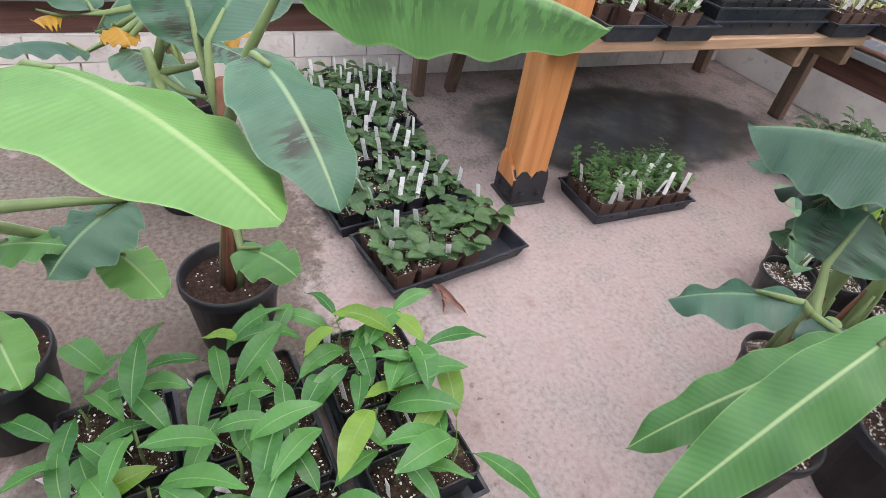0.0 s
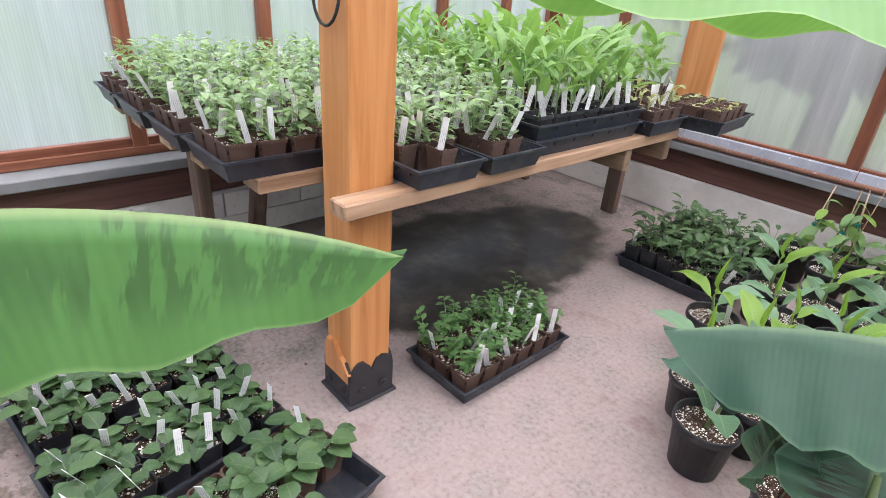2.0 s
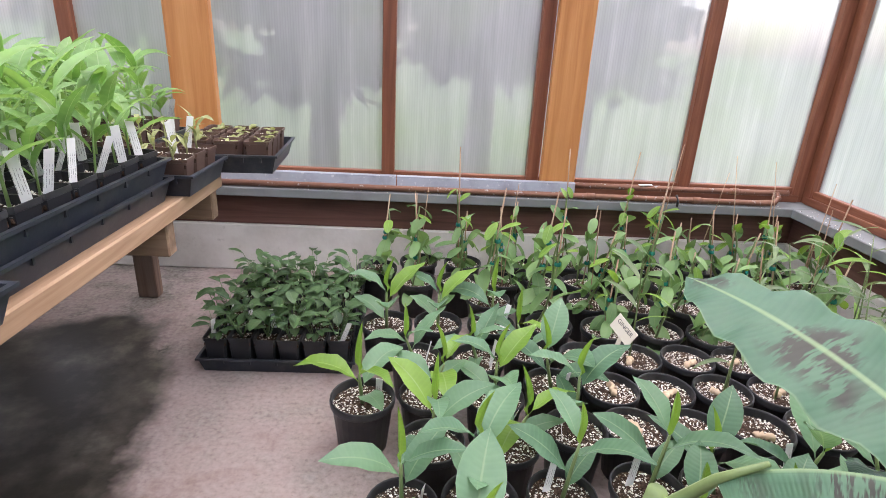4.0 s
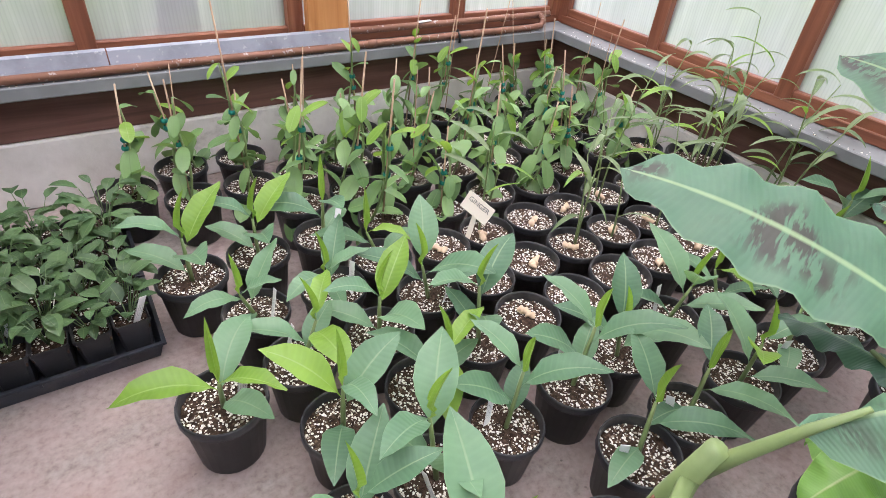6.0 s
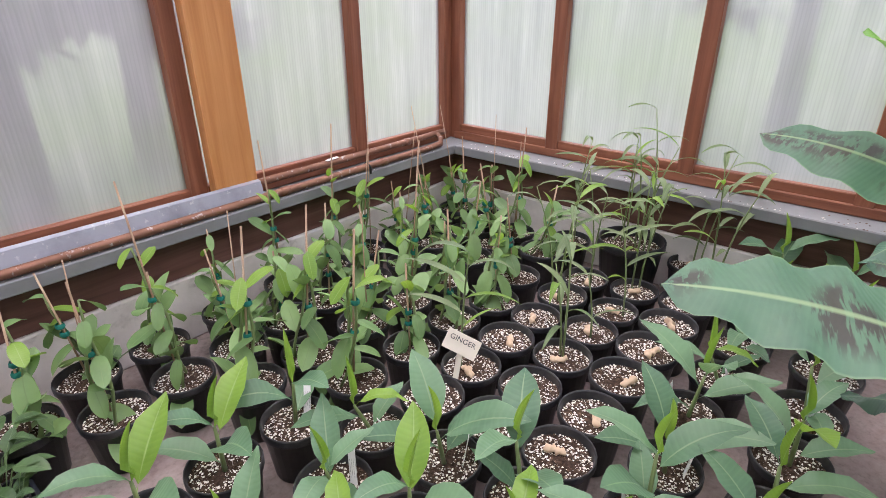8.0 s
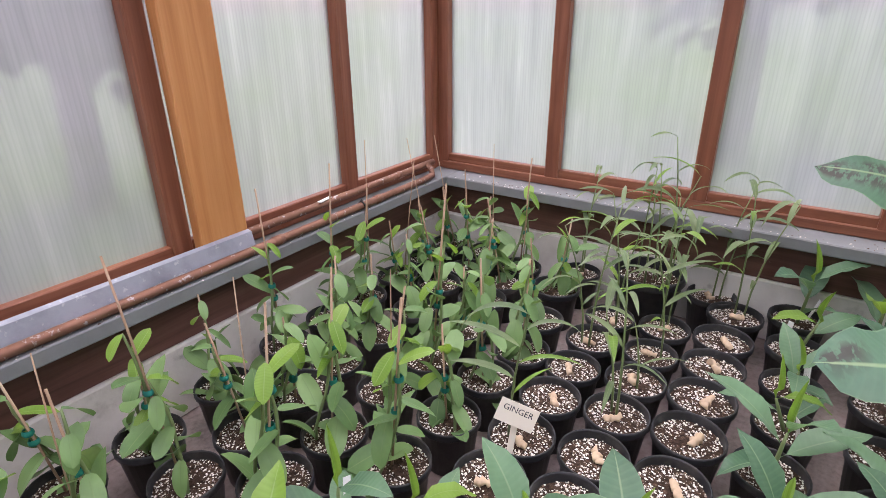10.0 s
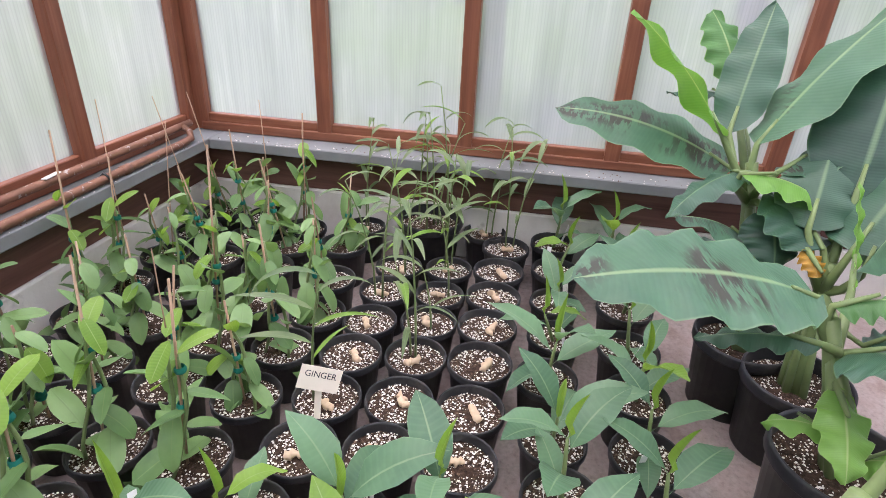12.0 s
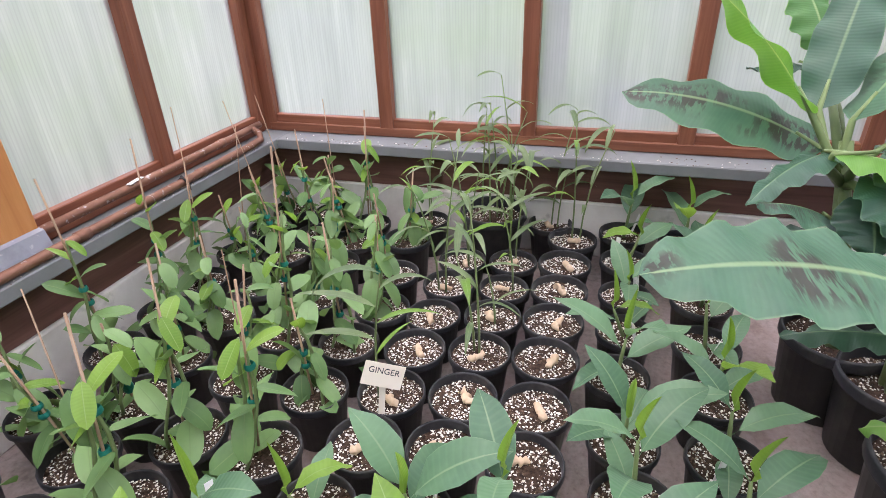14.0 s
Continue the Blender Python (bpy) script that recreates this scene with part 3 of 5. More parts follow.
def main_post():
    ob = thing("support_post", pose(-2.752, -2.530, 0), "large orange cedar roof post in a black steel shoe", "post")
    w, q = 0.072, 0.069
    bevel(part("shaft", Geo().box((-q, -w, 0.035), (q, w, TOP + 0.001)), CEDAR_Z, ob, smooth=False), 0.008, 2)
    # splintered sleeve and bitumen-painted shoe
    rnd = random.Random(5)
    for k in range(4):
        rz = (0, -90, 180, 90)[k]
        g = Geo()
        n = 17
        d0, e0 = (q, w) if k % 2 == 0 else (w, q)
        tops = [0.118 + 0.045 * abs(math.sin(math.pi * 2 * i / (n - 1))) ** 0.6 + rnd.uniform(-0.004, 0.004) for i in range(n)]
        vs = []
        for d in (d0 + 0.001, d0 + 0.009):
            for i in range(n):
                y = -e0 - 0.008 + (2 * e0 + 0.016) * i / (n - 1)
                vs += [(d, y, 0.0), (d, y, tops[i])]
        fs = []
        m = 2 * n
        for i in range(n - 1):
            a = 2 * i
            fs += [(a, a + 1, a + 3, a + 2), (m + a, m + a + 2, m + a + 3, m + a + 1), (a + 1, m + a + 1, m + a + 3, a + 3)]
        fs += [(0, m, m + 1, 1), (m - 2, m - 1, 2 * m - 1, 2 * m - 2)]
        g.add(vs, fs)
        shoe = part("shoe_plate", g, BLACKPAINT, ob, "black painted steel shoe plate", pose(0, 0, 0, 0, 0, rz), smooth=False)
        for by in (-0.04, 0.04):
            part("bolt", Geo().lathe([(0.016, 0), (0.016, 0.006), (0.009, 0.008), (0.009, 0.014)], 8, caps=(False, True)), BLACKPAINT, shoe, "", pose(d0 + 0.009, by, 0.055, 0, 90, 0), smooth=False)
    bevel(part("base_plate", Geo().box((-q - 0.02, -w - 0.02, 0.0), (q + 0.02, w + 0.02, 0.012)), BLACKPAINT, ob, smooth=False), 0.004, 1)
    g = Geo()
    prof = [(-0.060, 0.14), (-0.058, 0.185), (-0.045, 0.215), (-0.030, 0.205), (-0.012, 0.222), (0.008, 0.196), (0.024, 0.176), (0.040, 0.170), (0.055, 0.150), (q + 0.006, 0.13)]
    n = len(prof)
    vs = [(x, -w - d, z) for d in (0.001, 0.016) for x, z in [(p[0], 0.10) for p in prof] + prof]
    fs = []
    for i in range(n - 1):
        fs += [(2 * n + i, 2 * n + i + 1, 3 * n + i + 1, 3 * n + i), (n + i, n + i + 1, 3 * n + i + 1, 3 * n + i)]
    part("torn_wood", g.add(vs, fs), CEDAR_Z, ob, "splintered orange wood above the shoe", smooth=False)
    pts = [(0.005 + 0.05 * math.cos(a), -w - 0.012 - 0.012 * math.sin(a * 0.5), 1.20 + 0.075 * math.sin(a)) for a in [i * 6.283 / 20 for i in range(21)]]
    part("wire_loop", Geo().tube(pts, 0.004, 6), WIRE, ob, "loop of black cable hung on the post")


main_post()


def bench():
    ob = thing("bench", pose(0, 0, 0), "low timber slatted greenhouse bench on rough legs", "bench")
    for x0, x1, y0, y1 in ((-2.678, -2.606, -2.665, -1.0), (-2.99, -2.88, -2.76, -0.40), (-3.26, -3.15, -2.81, -0.38), (-3.49, -3.38, -2.83, -0.36), (-3.78, -3.67, -2.84, -0.36), (-4.03, -3.92, -2.84, -0.36)):
        bevel(part("slat", Geo().box((x0, y0, 0.685), (x1, y1, 0.729)), PINE_Y, ob, smooth=False), 0.004, 1)
    for y in (-2.40, -1.35, -1.04):
        bevel(part("bearer", Geo().box((-4.02, y - 0.022, 0.592), (-2.62 if y > -2 else -2.83, y + 0.022, 0.683)), PINE_X, ob, smooth=False), 0.004, 1)
    bevel(part("bearer", Geo().box((-4.02, -0.482, 0.592), (-2.90, -0.438, 0.683)), PINE_X, ob, smooth=False), 0.004, 1)
    for x, y in ((-3.78, -2.60), (-3.19, -0.38), (-3.9, -0.38)):
        bevel(part("leg", Geo().box((x - 0.045, y - 0.056, 0.0), (x + 0.045, y, 0.683)), LEG_Z, ob, smooth=False), 0.008, 2)
    bevel(part("brace", Geo().box((-0.03, -0.03, 0), (0.03, 0.03, 0.68), pose(-3.80, -2.42, 0.005, 0, 16, 0)), LEG_Z, ob, "slanting timber brace", smooth=False), 0.006, 1)


bench()


# ---------------------------------------------------------------- outside
grass = tagged(new("ground", Geo().add([(-400, -400, -0.14), (400, -400, -0.14), (400, 400, -0.14), (-400, 400, -0.14)], [(0, 1, 2, 3)]).mesh("ground", GRASS)), "grassy ground around the greenhouse", "ground", "", "structure")


def tree(x, y, h, spread, seed):
    rnd = random.Random(seed)
    ob = thing("tree", pose(x, y, -0.14), "leafy tree beyond the greenhouse wall", "tree", "trees outside")
    part("trunk", Geo().tube([(0, 0, 0), (0.05, 0.02, h * 0.35), (0.0, 0.08, h * 0.8)], [0.14, 0.1, 0.04], 8), BARK, ob)
    g = Geo()
    for k in range(9):
        a, z = rnd.uniform(0, 6.28), h * rnd.uniform(0.3, 0.75)
        e = Vector((math.cos(a) * spread * 0.7, math.sin(a) * spread * 0.7, z + h * 0.15))
        g.tube([(0.03, 0.03, z), e * 0.5 + Vector((0, 0, z * 0.5)), e], [0.05, 0.03, 0.012], 5)
    part("limbs", g, BARK, ob)
    c = Geo()
    for k in range(70):
        a, r, z = rnd.uniform(0, 6.28), spread * math.sqrt(rnd.random()), rnd.uniform(0.32, 1.0)
        r *= 1.0 - 0.6 * abs(z - 0.55)
        p = Vector((r * math.cos(a), r * math.sin(a), h * z))
        for i in range(28):
            q = p + Vector((rnd.gauss(0, 0.17), rnd.gauss(0, 0.17), rnd.gauss(0, 0.13))) * spread * 0.6
            c.blade(q, rnd.uniform(0, 360), rnd.uniform(-40, 40), 0.30, 0.18, 30, ns=2, na=1)
    part("crown", c, TREELEAF, ob)


# the fourth tree is added to dim the back wall's right-hand panes
for k, (x, y, h, sp) in enumerate(((-2.75, 1.5, 2.9, 0.65), (-1.55, 1.9, 3.0, 0.6), (-4.4, 2.6, 4.0, 1.1), (-0.5, 2.7, 3.2, 0.8), (3.4, -1.0, 4.0, 1.2), (3.2, -3.2, 4.5, 1.4))):
    tree(x, y, h, sp, 70 + k)

# ---------------------------------------------------------------- pots, soil, labels
R = random.Random(7)


def pot_mesh(name, r, h, mat, n=26):
    """A tapered nursery pot with a rolled rim, hollow down to the soil."""
    g = Geo().lathe([(r * 0.70, 0.0), (r * 0.76, 0.004), (r * 0.93, h * 0.86), (r * 0.985, h * 0.865), (r, h * 0.88), (r, h * 0.975), (r * 0.985, h), (r * 0.95, h), (r * 0.935, h * 0.97), (r * 0.91, h * 0.80)], n, caps=(True, False))
    return g.mesh(name, mat)


def soil_mesh(name, r, z, mat, grains, rnd, square=False):
    g = Geo()
    if square:
        g.box((-r, -r, z - 0.01), (r, r, z))
    else:
        n = 20
        vs = [(0, 0, z + 0.006)]
        for k in (0.35, 0.7, 1.0):
            for i in range(n):
                a = 6.2832 * i / n
                vs.append((r * k * math.cos(a), r * k * math.sin(a), z + rnd.uniform(-0.003, 0.004) + 0.004 * (1 - k)))
        fs = [(0, 1 + i, 1 + (i + 1) % n) for i in range(n)]
        for k in range(2):
            fs += [(1 + k * n + i, 1 + (k + 1) * n + i, 1 + (k + 1) * n + (i + 1) % n, 1 + k * n + (i + 1) % n) for i in range(n)]
        g.add(vs, fs)
    base = len(g.f)
    for i in range(grains):
        a, q = rnd.uniform(0, 6.283), math.sqrt(rnd.random()) * 0.97
        x, y = (rnd.uniform(-r, r) * 0.97, rnd.uniform(-r, r) * 0.97) if square else (r * q * math.cos(a), r * q * math.sin(a))
        g.grain((x, y, z + 0.003), 0.0013 + 0.003 * rnd.random() ** 1.6, rnd)
    me = g.mesh(name, [mat, PERLITE])
    me.polygons.foreach_set("material_index", [0] * base + [1] * (len(g.f) - base))
    return me


def label_mesh(h=0.09, w=0.0185):
    return Geo().box((-w / 2, -0.0006, -0.03), (w / 2, 0.0006, h)).mesh("label", PRINTED, False)


POT, SMALLPOT = pot_mesh("pot", 0.090, 0.165, BLACKPLASTIC), pot_mesh("pot", 0.078, 0.15, BLACKPLASTIC)
BIGPOT = pot_mesh("pot", 0.135, 0.25, BLACKPLASTIC, 32)
SOILS = [soil_mesh("soil", 0.083, 0.138, SOIL, 760, R) for _ in range(4)]
BIGSOILS = [soil_mesh("soil", 0.124, 0.205, SOIL, 900, R), soil_mesh("soil", 0.124, 0.205, DARKSOIL, 60, R)]
LABEL = label_mesh()


def leaves(ob, specs, mats):
    for s in specs:
        k = s.pop("mat", 0)
        g = Geo().blade(**s)
        part("leaf", g, mats[k], ob)


def potted(name, label, category, group, rnd, pot=None, soil=None):
    ob = thing(name, pose(0, 0, 0), label, category, group)
    part("pot", pot or POT, None, ob, "black plastic nursery pot")
    part("soil", soil or rnd.choice(SOILS), None, ob, "dark potting mix with white perlite")
    return ob


def broad_plant(seed, tall=0.26, size=1.0):
    """A young broad-leaved gingerlike plant: sheathed stem, lance leaves, a rolled new leaf."""
    rnd = random.Random(seed)
    ob = potted("broadleaf_plant", "young broad-leaved plant in a black nursery pot", "potted plant", "broad-leaved potted plants", rnd)
    z0, lean, la = 0.135, rnd.uniform(0.0, 0.05), rnd.uniform(0, 6.28)
    def at(t):
        return Vector((lean * t * math.cos(la), lean * t * math.sin(la), z0 + tall * t * 0.55))
    part("stem", Geo().tube([at(0), at(0.35), at(0.7), at(1.0)], [0.0065, 0.0058, 0.005, 0.0035], 7), STEM, ob)
    az = rnd.uniform(0, 360)
    specs = []
    n = rnd.choice((3, 4, 4))
    for i in range(n):
        t = 0.18 + 0.8 * i / (n - 1)
        L = (0.115 + 0.085 * math.sin(math.pi * min(1, t * 0.85))) * size * rnd.uniform(0.85, 1.15)
        specs.append(dict(base=at(t), az=az, el=rnd.uniform(38, 62), length=L * 1.12, width=L * rnd.uniform(0.38, 0.47), droop=rnd.uniform(40, 90), p=0.82, q=0.88, fold=rnd.uniform(0.15, 0.4), ns=9, na=2, twist=rnd.uniform(-25, 25), side=rnd.uniform(-15, 15), wave=0.003, stalk=0.14, mat=1 if (i >= n - 2 and rnd.random() < 0.25) else 0))
        az += 137.5 + rnd.uniform(-30, 30)
    specs.append(dict(base=at(1.0), az=az, el=84, length=0.15 * size, width=0.034, droop=14, p=0.8, q=0.8, fold=1.0, ns=7, na=2, mat=1))
    leaves(ob, specs, (BROAD, YOUNG))
    if rnd.random() < 0.7:
        part("label", LABEL, None, ob, "white plastic plant label", pose(0.045 * math.cos(la + 2), 0.045 * math.sin(la + 2), 0.145, rnd.uniform(-25, 25), rnd.uniform(-15, 15), rnd.uniform(0, 360)))
    return ob


def vanilla_plant(seed, stake=0.34):
    """A small climbing orchid: a fleshy vine with oval leaves tied to a thin stake."""
    rnd = random.Random(seed)
    ob = potted("vanilla_vine", "climbing vine with oval leaves tied to a thin stake", "potted plant", "staked vine pots", rnd)
    sx, sy, tx, ty = rnd.uniform(-0.015, 0.015), rnd.uniform(-0.015, 0.015), rnd.uniform(-0.05, 0.05), rnd.uniform(-0.05, 0.05)
    top = 0.13 + stake
    part("stake", Geo().tube([(sx, sy, 0.10), (sx + tx * 0.5, sy + ty * 0.5, 0.12 + stake * 0.5), (sx + tx, sy + ty, top)], [0.0035, 0.0032, 0.0028], 6), STAKE, ob, "thin bamboo stake")
    for v in range(rnd.choice((1, 2, 2))):
        h = min(stake * 0.95, rnd.uniform(0.14, 0.36) * (1.5 if stake > 0.45 else 1.0))
        a0 = rnd.uniform(0, 6.28)
        pts = []
        for i in range(8):
            t = i / 7
            r = 0.032 * (1 - t) ** 1.5 + 0.008 + 0.006 * math.sin(t * 9 + a0)
            pts.append(Vector((sx + tx * t * h / stake + r * math.cos(a0 + 2.2 * t), sy + ty * t * h / stake + r * math.sin(a0 + 2.2 * t), 0.135 + h * t)))
        part("vine", Geo().tube(pts, [0.0046] * 6 + [0.004, 0.0025], 6), STEM, ob)
        for i, p in enumerate(pts):
            if i == 1 and v:
                continue
            az = math.degrees(a0) + i * 172 + rnd.uniform(-35, 35)
            L = rnd.uniform(0.082, 0.128) * (1.0 if i < 6 else 0.75)
            leaves(ob, [dict(base=p, az=az, el=rnd.choice((rnd.uniform(35, 75), rnd.uniform(-55, 5), rnd.uniform(-50, -10))), length=L, width=L * rnd.uniform(0.42, 0.52), droop=rnd.uniform(10, 50), p=1.0, q=0.48, fold=rnd.uniform(0.1, 0.3), ns=8, na=2, twist=rnd.uniform(-50, 50), mat=1 if (i >= 6 and rnd.random() < 0.5) else 0)], (VANILLA, YOUNG))
    for k in range(2):
        t = rnd.uniform(0.3, 0.7)
        part("tie", Geo().lathe([(0.010, 0), (0.013, 0.004), (0.012, 0.012), (0.010, 0.016)], 8, sx + tx * t, sy + ty * t), TIE, ob, "green plastic plant tie", pose(0, 0, 0.13 + stake * t * 0.8))
    return ob


def ginger_stem(ob, rnd, x, y, z0, h, n):
    a = rnd.uniform(0, 6.28)
    lean = rnd.uniform(0.02, 0.09) * h / 0.4
    pts = [Vector((x + lean * t * t * math.cos(a), y + lean * t * t * math.sin(a), z0 + h * t)) for t in (0, 0.25, 0.5, 0.75, 1)]
    part("stem", Geo().tube(pts, [0.0038, 0.0036, 0.003, 0.0024, 0.0015], 6), STEM, ob)
    az = rnd.uniform(0, 360)
    for i in range(n):
        t = 0.35 + 0.65 * i / max(1, n - 1)
        k = min(3, int(t * 4))
        p = pts[k].lerp(pts[k + 1], t * 4 - k)
        L = rnd.uniform(0.13, 0.2)
        leaves(ob, [dict(base=p, az=az, el=rnd.uniform(25, 60), length=L, width=L * rnd.uniform(0.11, 0.15), droop=rnd.uniform(40, 110), p=0.75, q=0.8, fold=0.3, ns=8, na=1, twist=rnd.uniform(-40, 40), mat=1 if rnd.random() < 0.18 else 0)], (GINGERLEAF, YOUNG))
        az += 180 + rnd.uniform(-30, 30)


def ginger_pot(seed, stems=()):
    rnd = random.Random(seed)
    ob = potted("ginger_pot", "black nursery pot with knobbly ginger rhizomes on speckled soil", "potted plant", "ginger pots", rnd)
    cx, cy = rnd.uniform(-0.02, 0.02), rnd.uniform(-0.02, 0.02)
    a = rnd.uniform(0, 6.28)
    pts, rad = [], []
    for i in range(9):
        d = (i - 4) * 0.0062
        b = a + 0.5 * math.sin(i * 0.9)
        pts.append((cx + d * math.cos(b) + rnd.uniform(-0.004, 0.004), cy + d * math.sin(b) + rnd.uniform(-0.004, 0.004), 0.147 + rnd.uniform(0, 0.003)))
        rad.append((0.007, 0.0125)[i % 2] * rnd.uniform(0.8, 1.15) if 0 < i < 8 else 0.003)
    g = Geo().tube(pts, rad, 9)
    part("rhizome", g, RHIZOME, ob, "pale knobbly ginger root")
    for h, n in stems:
        ginger_stem(ob, rnd, rnd.uniform(-0.03, 0.03), rnd.uniform(-0.03, 0.03), 0.135, h, n)
    return ob


def scatter(protos, places, rnd, spin=True, size=(0.94, 1.06)):
    """Each prototype stands at its own place first; the rest are copies."""
    for i, (x, y) in enumerate(places):
        m = pose(x, y, 0, 0, 0, rnd.uniform(0, 360) if spin else 0)
        if i < len(protos):
            protos[i].matrix_basis = m
        else:
            s = rnd.uniform(*size)
            copy_thing(protos[rnd.randrange(len(protos))], m @ Matrix.Diagonal((s, s, s, 1)))


GINGER = [(x + dx, y) for x, dx in ((-1.375, 0.0), (-1.20, 0.0), (-1.015, 0.0), (-0.835, 0.0), (-0.655, 0.0), (-0.475, 0.0)) for y, dx in ((-1.09, -0.025), (-1.275, 0.005), (-1.46, 0.015))]
GINGER += [(-0.265, -1.47), (-0.13, -1.37), (-0.19, -0.86)]
RG = random.Random(3)
bare = [ginger_pot(s) for s in (1, 2, 3, 4, 5, 6)]
stemmed = [ginger_pot(11, ((0.42, 6),)), ginger_pot(12, ((0.48, 7), (0.3, 4))), ginger_pot(13, ((0.22, 2),)), ginger_pot(14, ((0.5, 7), (0.42, 5)))]
with_stems = [3, 7, 10, 12, 13, 16, 18, 19, 20, 15]
scatter(bare, [p for i, p in enumerate(GINGER) if i not in with_stems], RG)
scatter(stemmed, [GINGER[i] for i in with_stems], RG)

big = potted("ginger_tub", "large black tub planted with thin ginger stems", "potted plant", "", RG, BIGPOT, BIGSOILS[0])
for k in range(6):
    ginger_stem(big, RG, RG.uniform(-0.08, 0.08), RG.uniform(-0.08, 0.08), 0.2, RG.uniform(0.35, 0.6), RG.choice((4, 5, 6)))
big.matrix_basis = pose(-0.23, -1.15, 0)

VANILLAS = [(-0.87, -0.92), (-1.06, -0.89), (-0.86, -0.68), (-1.07, -0.68), (-1.27, -0.67), (-1.27, -0.89), (-1.48, -0.87), (-1.49, -0.67), (-1.24, -0.44), (-1.04, -0.45), (-1.05, -0.22), (-0.85, -0.22), (-0.83, -0.45), (-1.42, -0.46), (-0.65, -0.64), (-0.62, -0.42), (-0.64, -0.22), (-0.66, -0.88), (-0.30, -0.63), (-0.41, -0.84)]
VANILLAS += [(-1.69, -0.67), (-1.61, -0.46), (-1.80, -0.48), (-1.99, -0.49), (-1.77, -0.27), (-1.98, -0.27), (-2.17, -0.38), (-1.26, -0.22), (-1.52, -0.24), (-0.43, -0.23), (-0.22, -0.22), (-0.42, -0.44), (-0.22, -0.43), (-0.47, -0.63)]
scatter([vanilla_plant(s, k) for s, k in ((21, 0.34), (22, 0.42), (23, 0.28), (24, 0.62), (25, 0.36), (26, 0.30), (27, 0.5))], VANILLAS, RG)

BROADS = [(-1.70, -0.88), (-1.59, -1.06), (-1.55, -1.26), (-1.53, -1.47), (-1.77, -1.12), (-1.74, -1.33), (-1.73, -1.53), (-1.62, -1.70), (-1.98, -1.11), (-1.94, -1.32), (-1.93, -1.53), (-1.82, -1.73), (-2.09, -0.91), (-1.90, -0.88), (-2.13, -1.36)]
BROADS += [(-0.17, -1.66), (-0.19, -1.88), (-0.39, -1.67), (-0.37, -1.92), (-0.60, -1.67), (-0.60, -1.90), (-0.80, -1.67), (-0.83, -1.89), (-1.01, -1.65), (-1.03, -1.89), (-1.23, -1.67), (-1.24, -1.89), (-1.41, -1.69), (-1.42, -1.90), (-2.0, -1.74), (-1.88, -1.93)]
scatter([broad_plant(31, 0.28, 1.0), broad_plant(32, 0.21, 0.9), broad_plant(33, 0.24, 1.02), broad_plant(34, 0.32, 0.95), broad_plant(35, 0.19, 0.82), broad_plant(36, 0.26, 0.95), broad_plant(37, 0.23, 0.98)], BROADS, RG)


def ginger_sign():
    ob = thing("plant_sign", pose(-1.315, -1.095, 0.125, 0, 0, -68), "cream card sign lettered GINGER on a wooden stick", "sign")
    part("stick", Geo().box((-0.008, -0.002, 0.0), (0.008, 0.002, 0.15), pose(0, 0, 0, -10, 6, 0)), CARD, ob, "pale flat wooden stick", smooth=False)
    m = pose(0.016, 0.0225, 0.145, -18, 20, 0)
    card = part("card", Geo().box((-0.050, -0.001, -0.028), (0.050, 0.001, 0.032)), CARD, ob, "cream card", m, smooth=False)
    cu = bpy.data.curves.new("lettering", "FONT")
    cu.body, cu.size, cu.align_x, cu.align_y, cu.extrude = "GINGER", 0.0215, "CENTER", "CENTER", 0.0002
    cu.materials.append(INK)
    tx = new("lettering", cu)
    tx.parent = card
    tx.matrix_basis = pose(0, -0.0013, 0.012, 90, 0, 0)
    tagged(tx, "hand-lettered dark ink word")


ginger_sign()

for x, y, h, ax, ay in ((-0.85, -0.25, 0.66, -4, 6), (-0.43, -0.26, 0.62, -6, -8), (-0.22, -0.25, 0.60, -5, -10), (-0.22, -0.45, 0.55, -4, 5), (-0.32, -0.65, 0.50, 3, -5), (-1.27, -0.69, 0.48, 5, -4), (-1.61, -0.49, 0.50, -3, 4), (-1.98, -0.30, 0.42, -6, 4), (-0.63, -0.24, 0.55, 4, 5)):
    ob = thing("plant_stake", pose(x, y, 0.1, ax, ay, 0), "tall thin weathered stake pushed into a pot", "stake", "loose plant stakes")
    part("rod", Geo().tube([(0, 0, 0), (0, 0, h * 0.5), (0.004, 0, h)], [0.0026, 0.0022, 0.0016], 6), STAKE, ob)


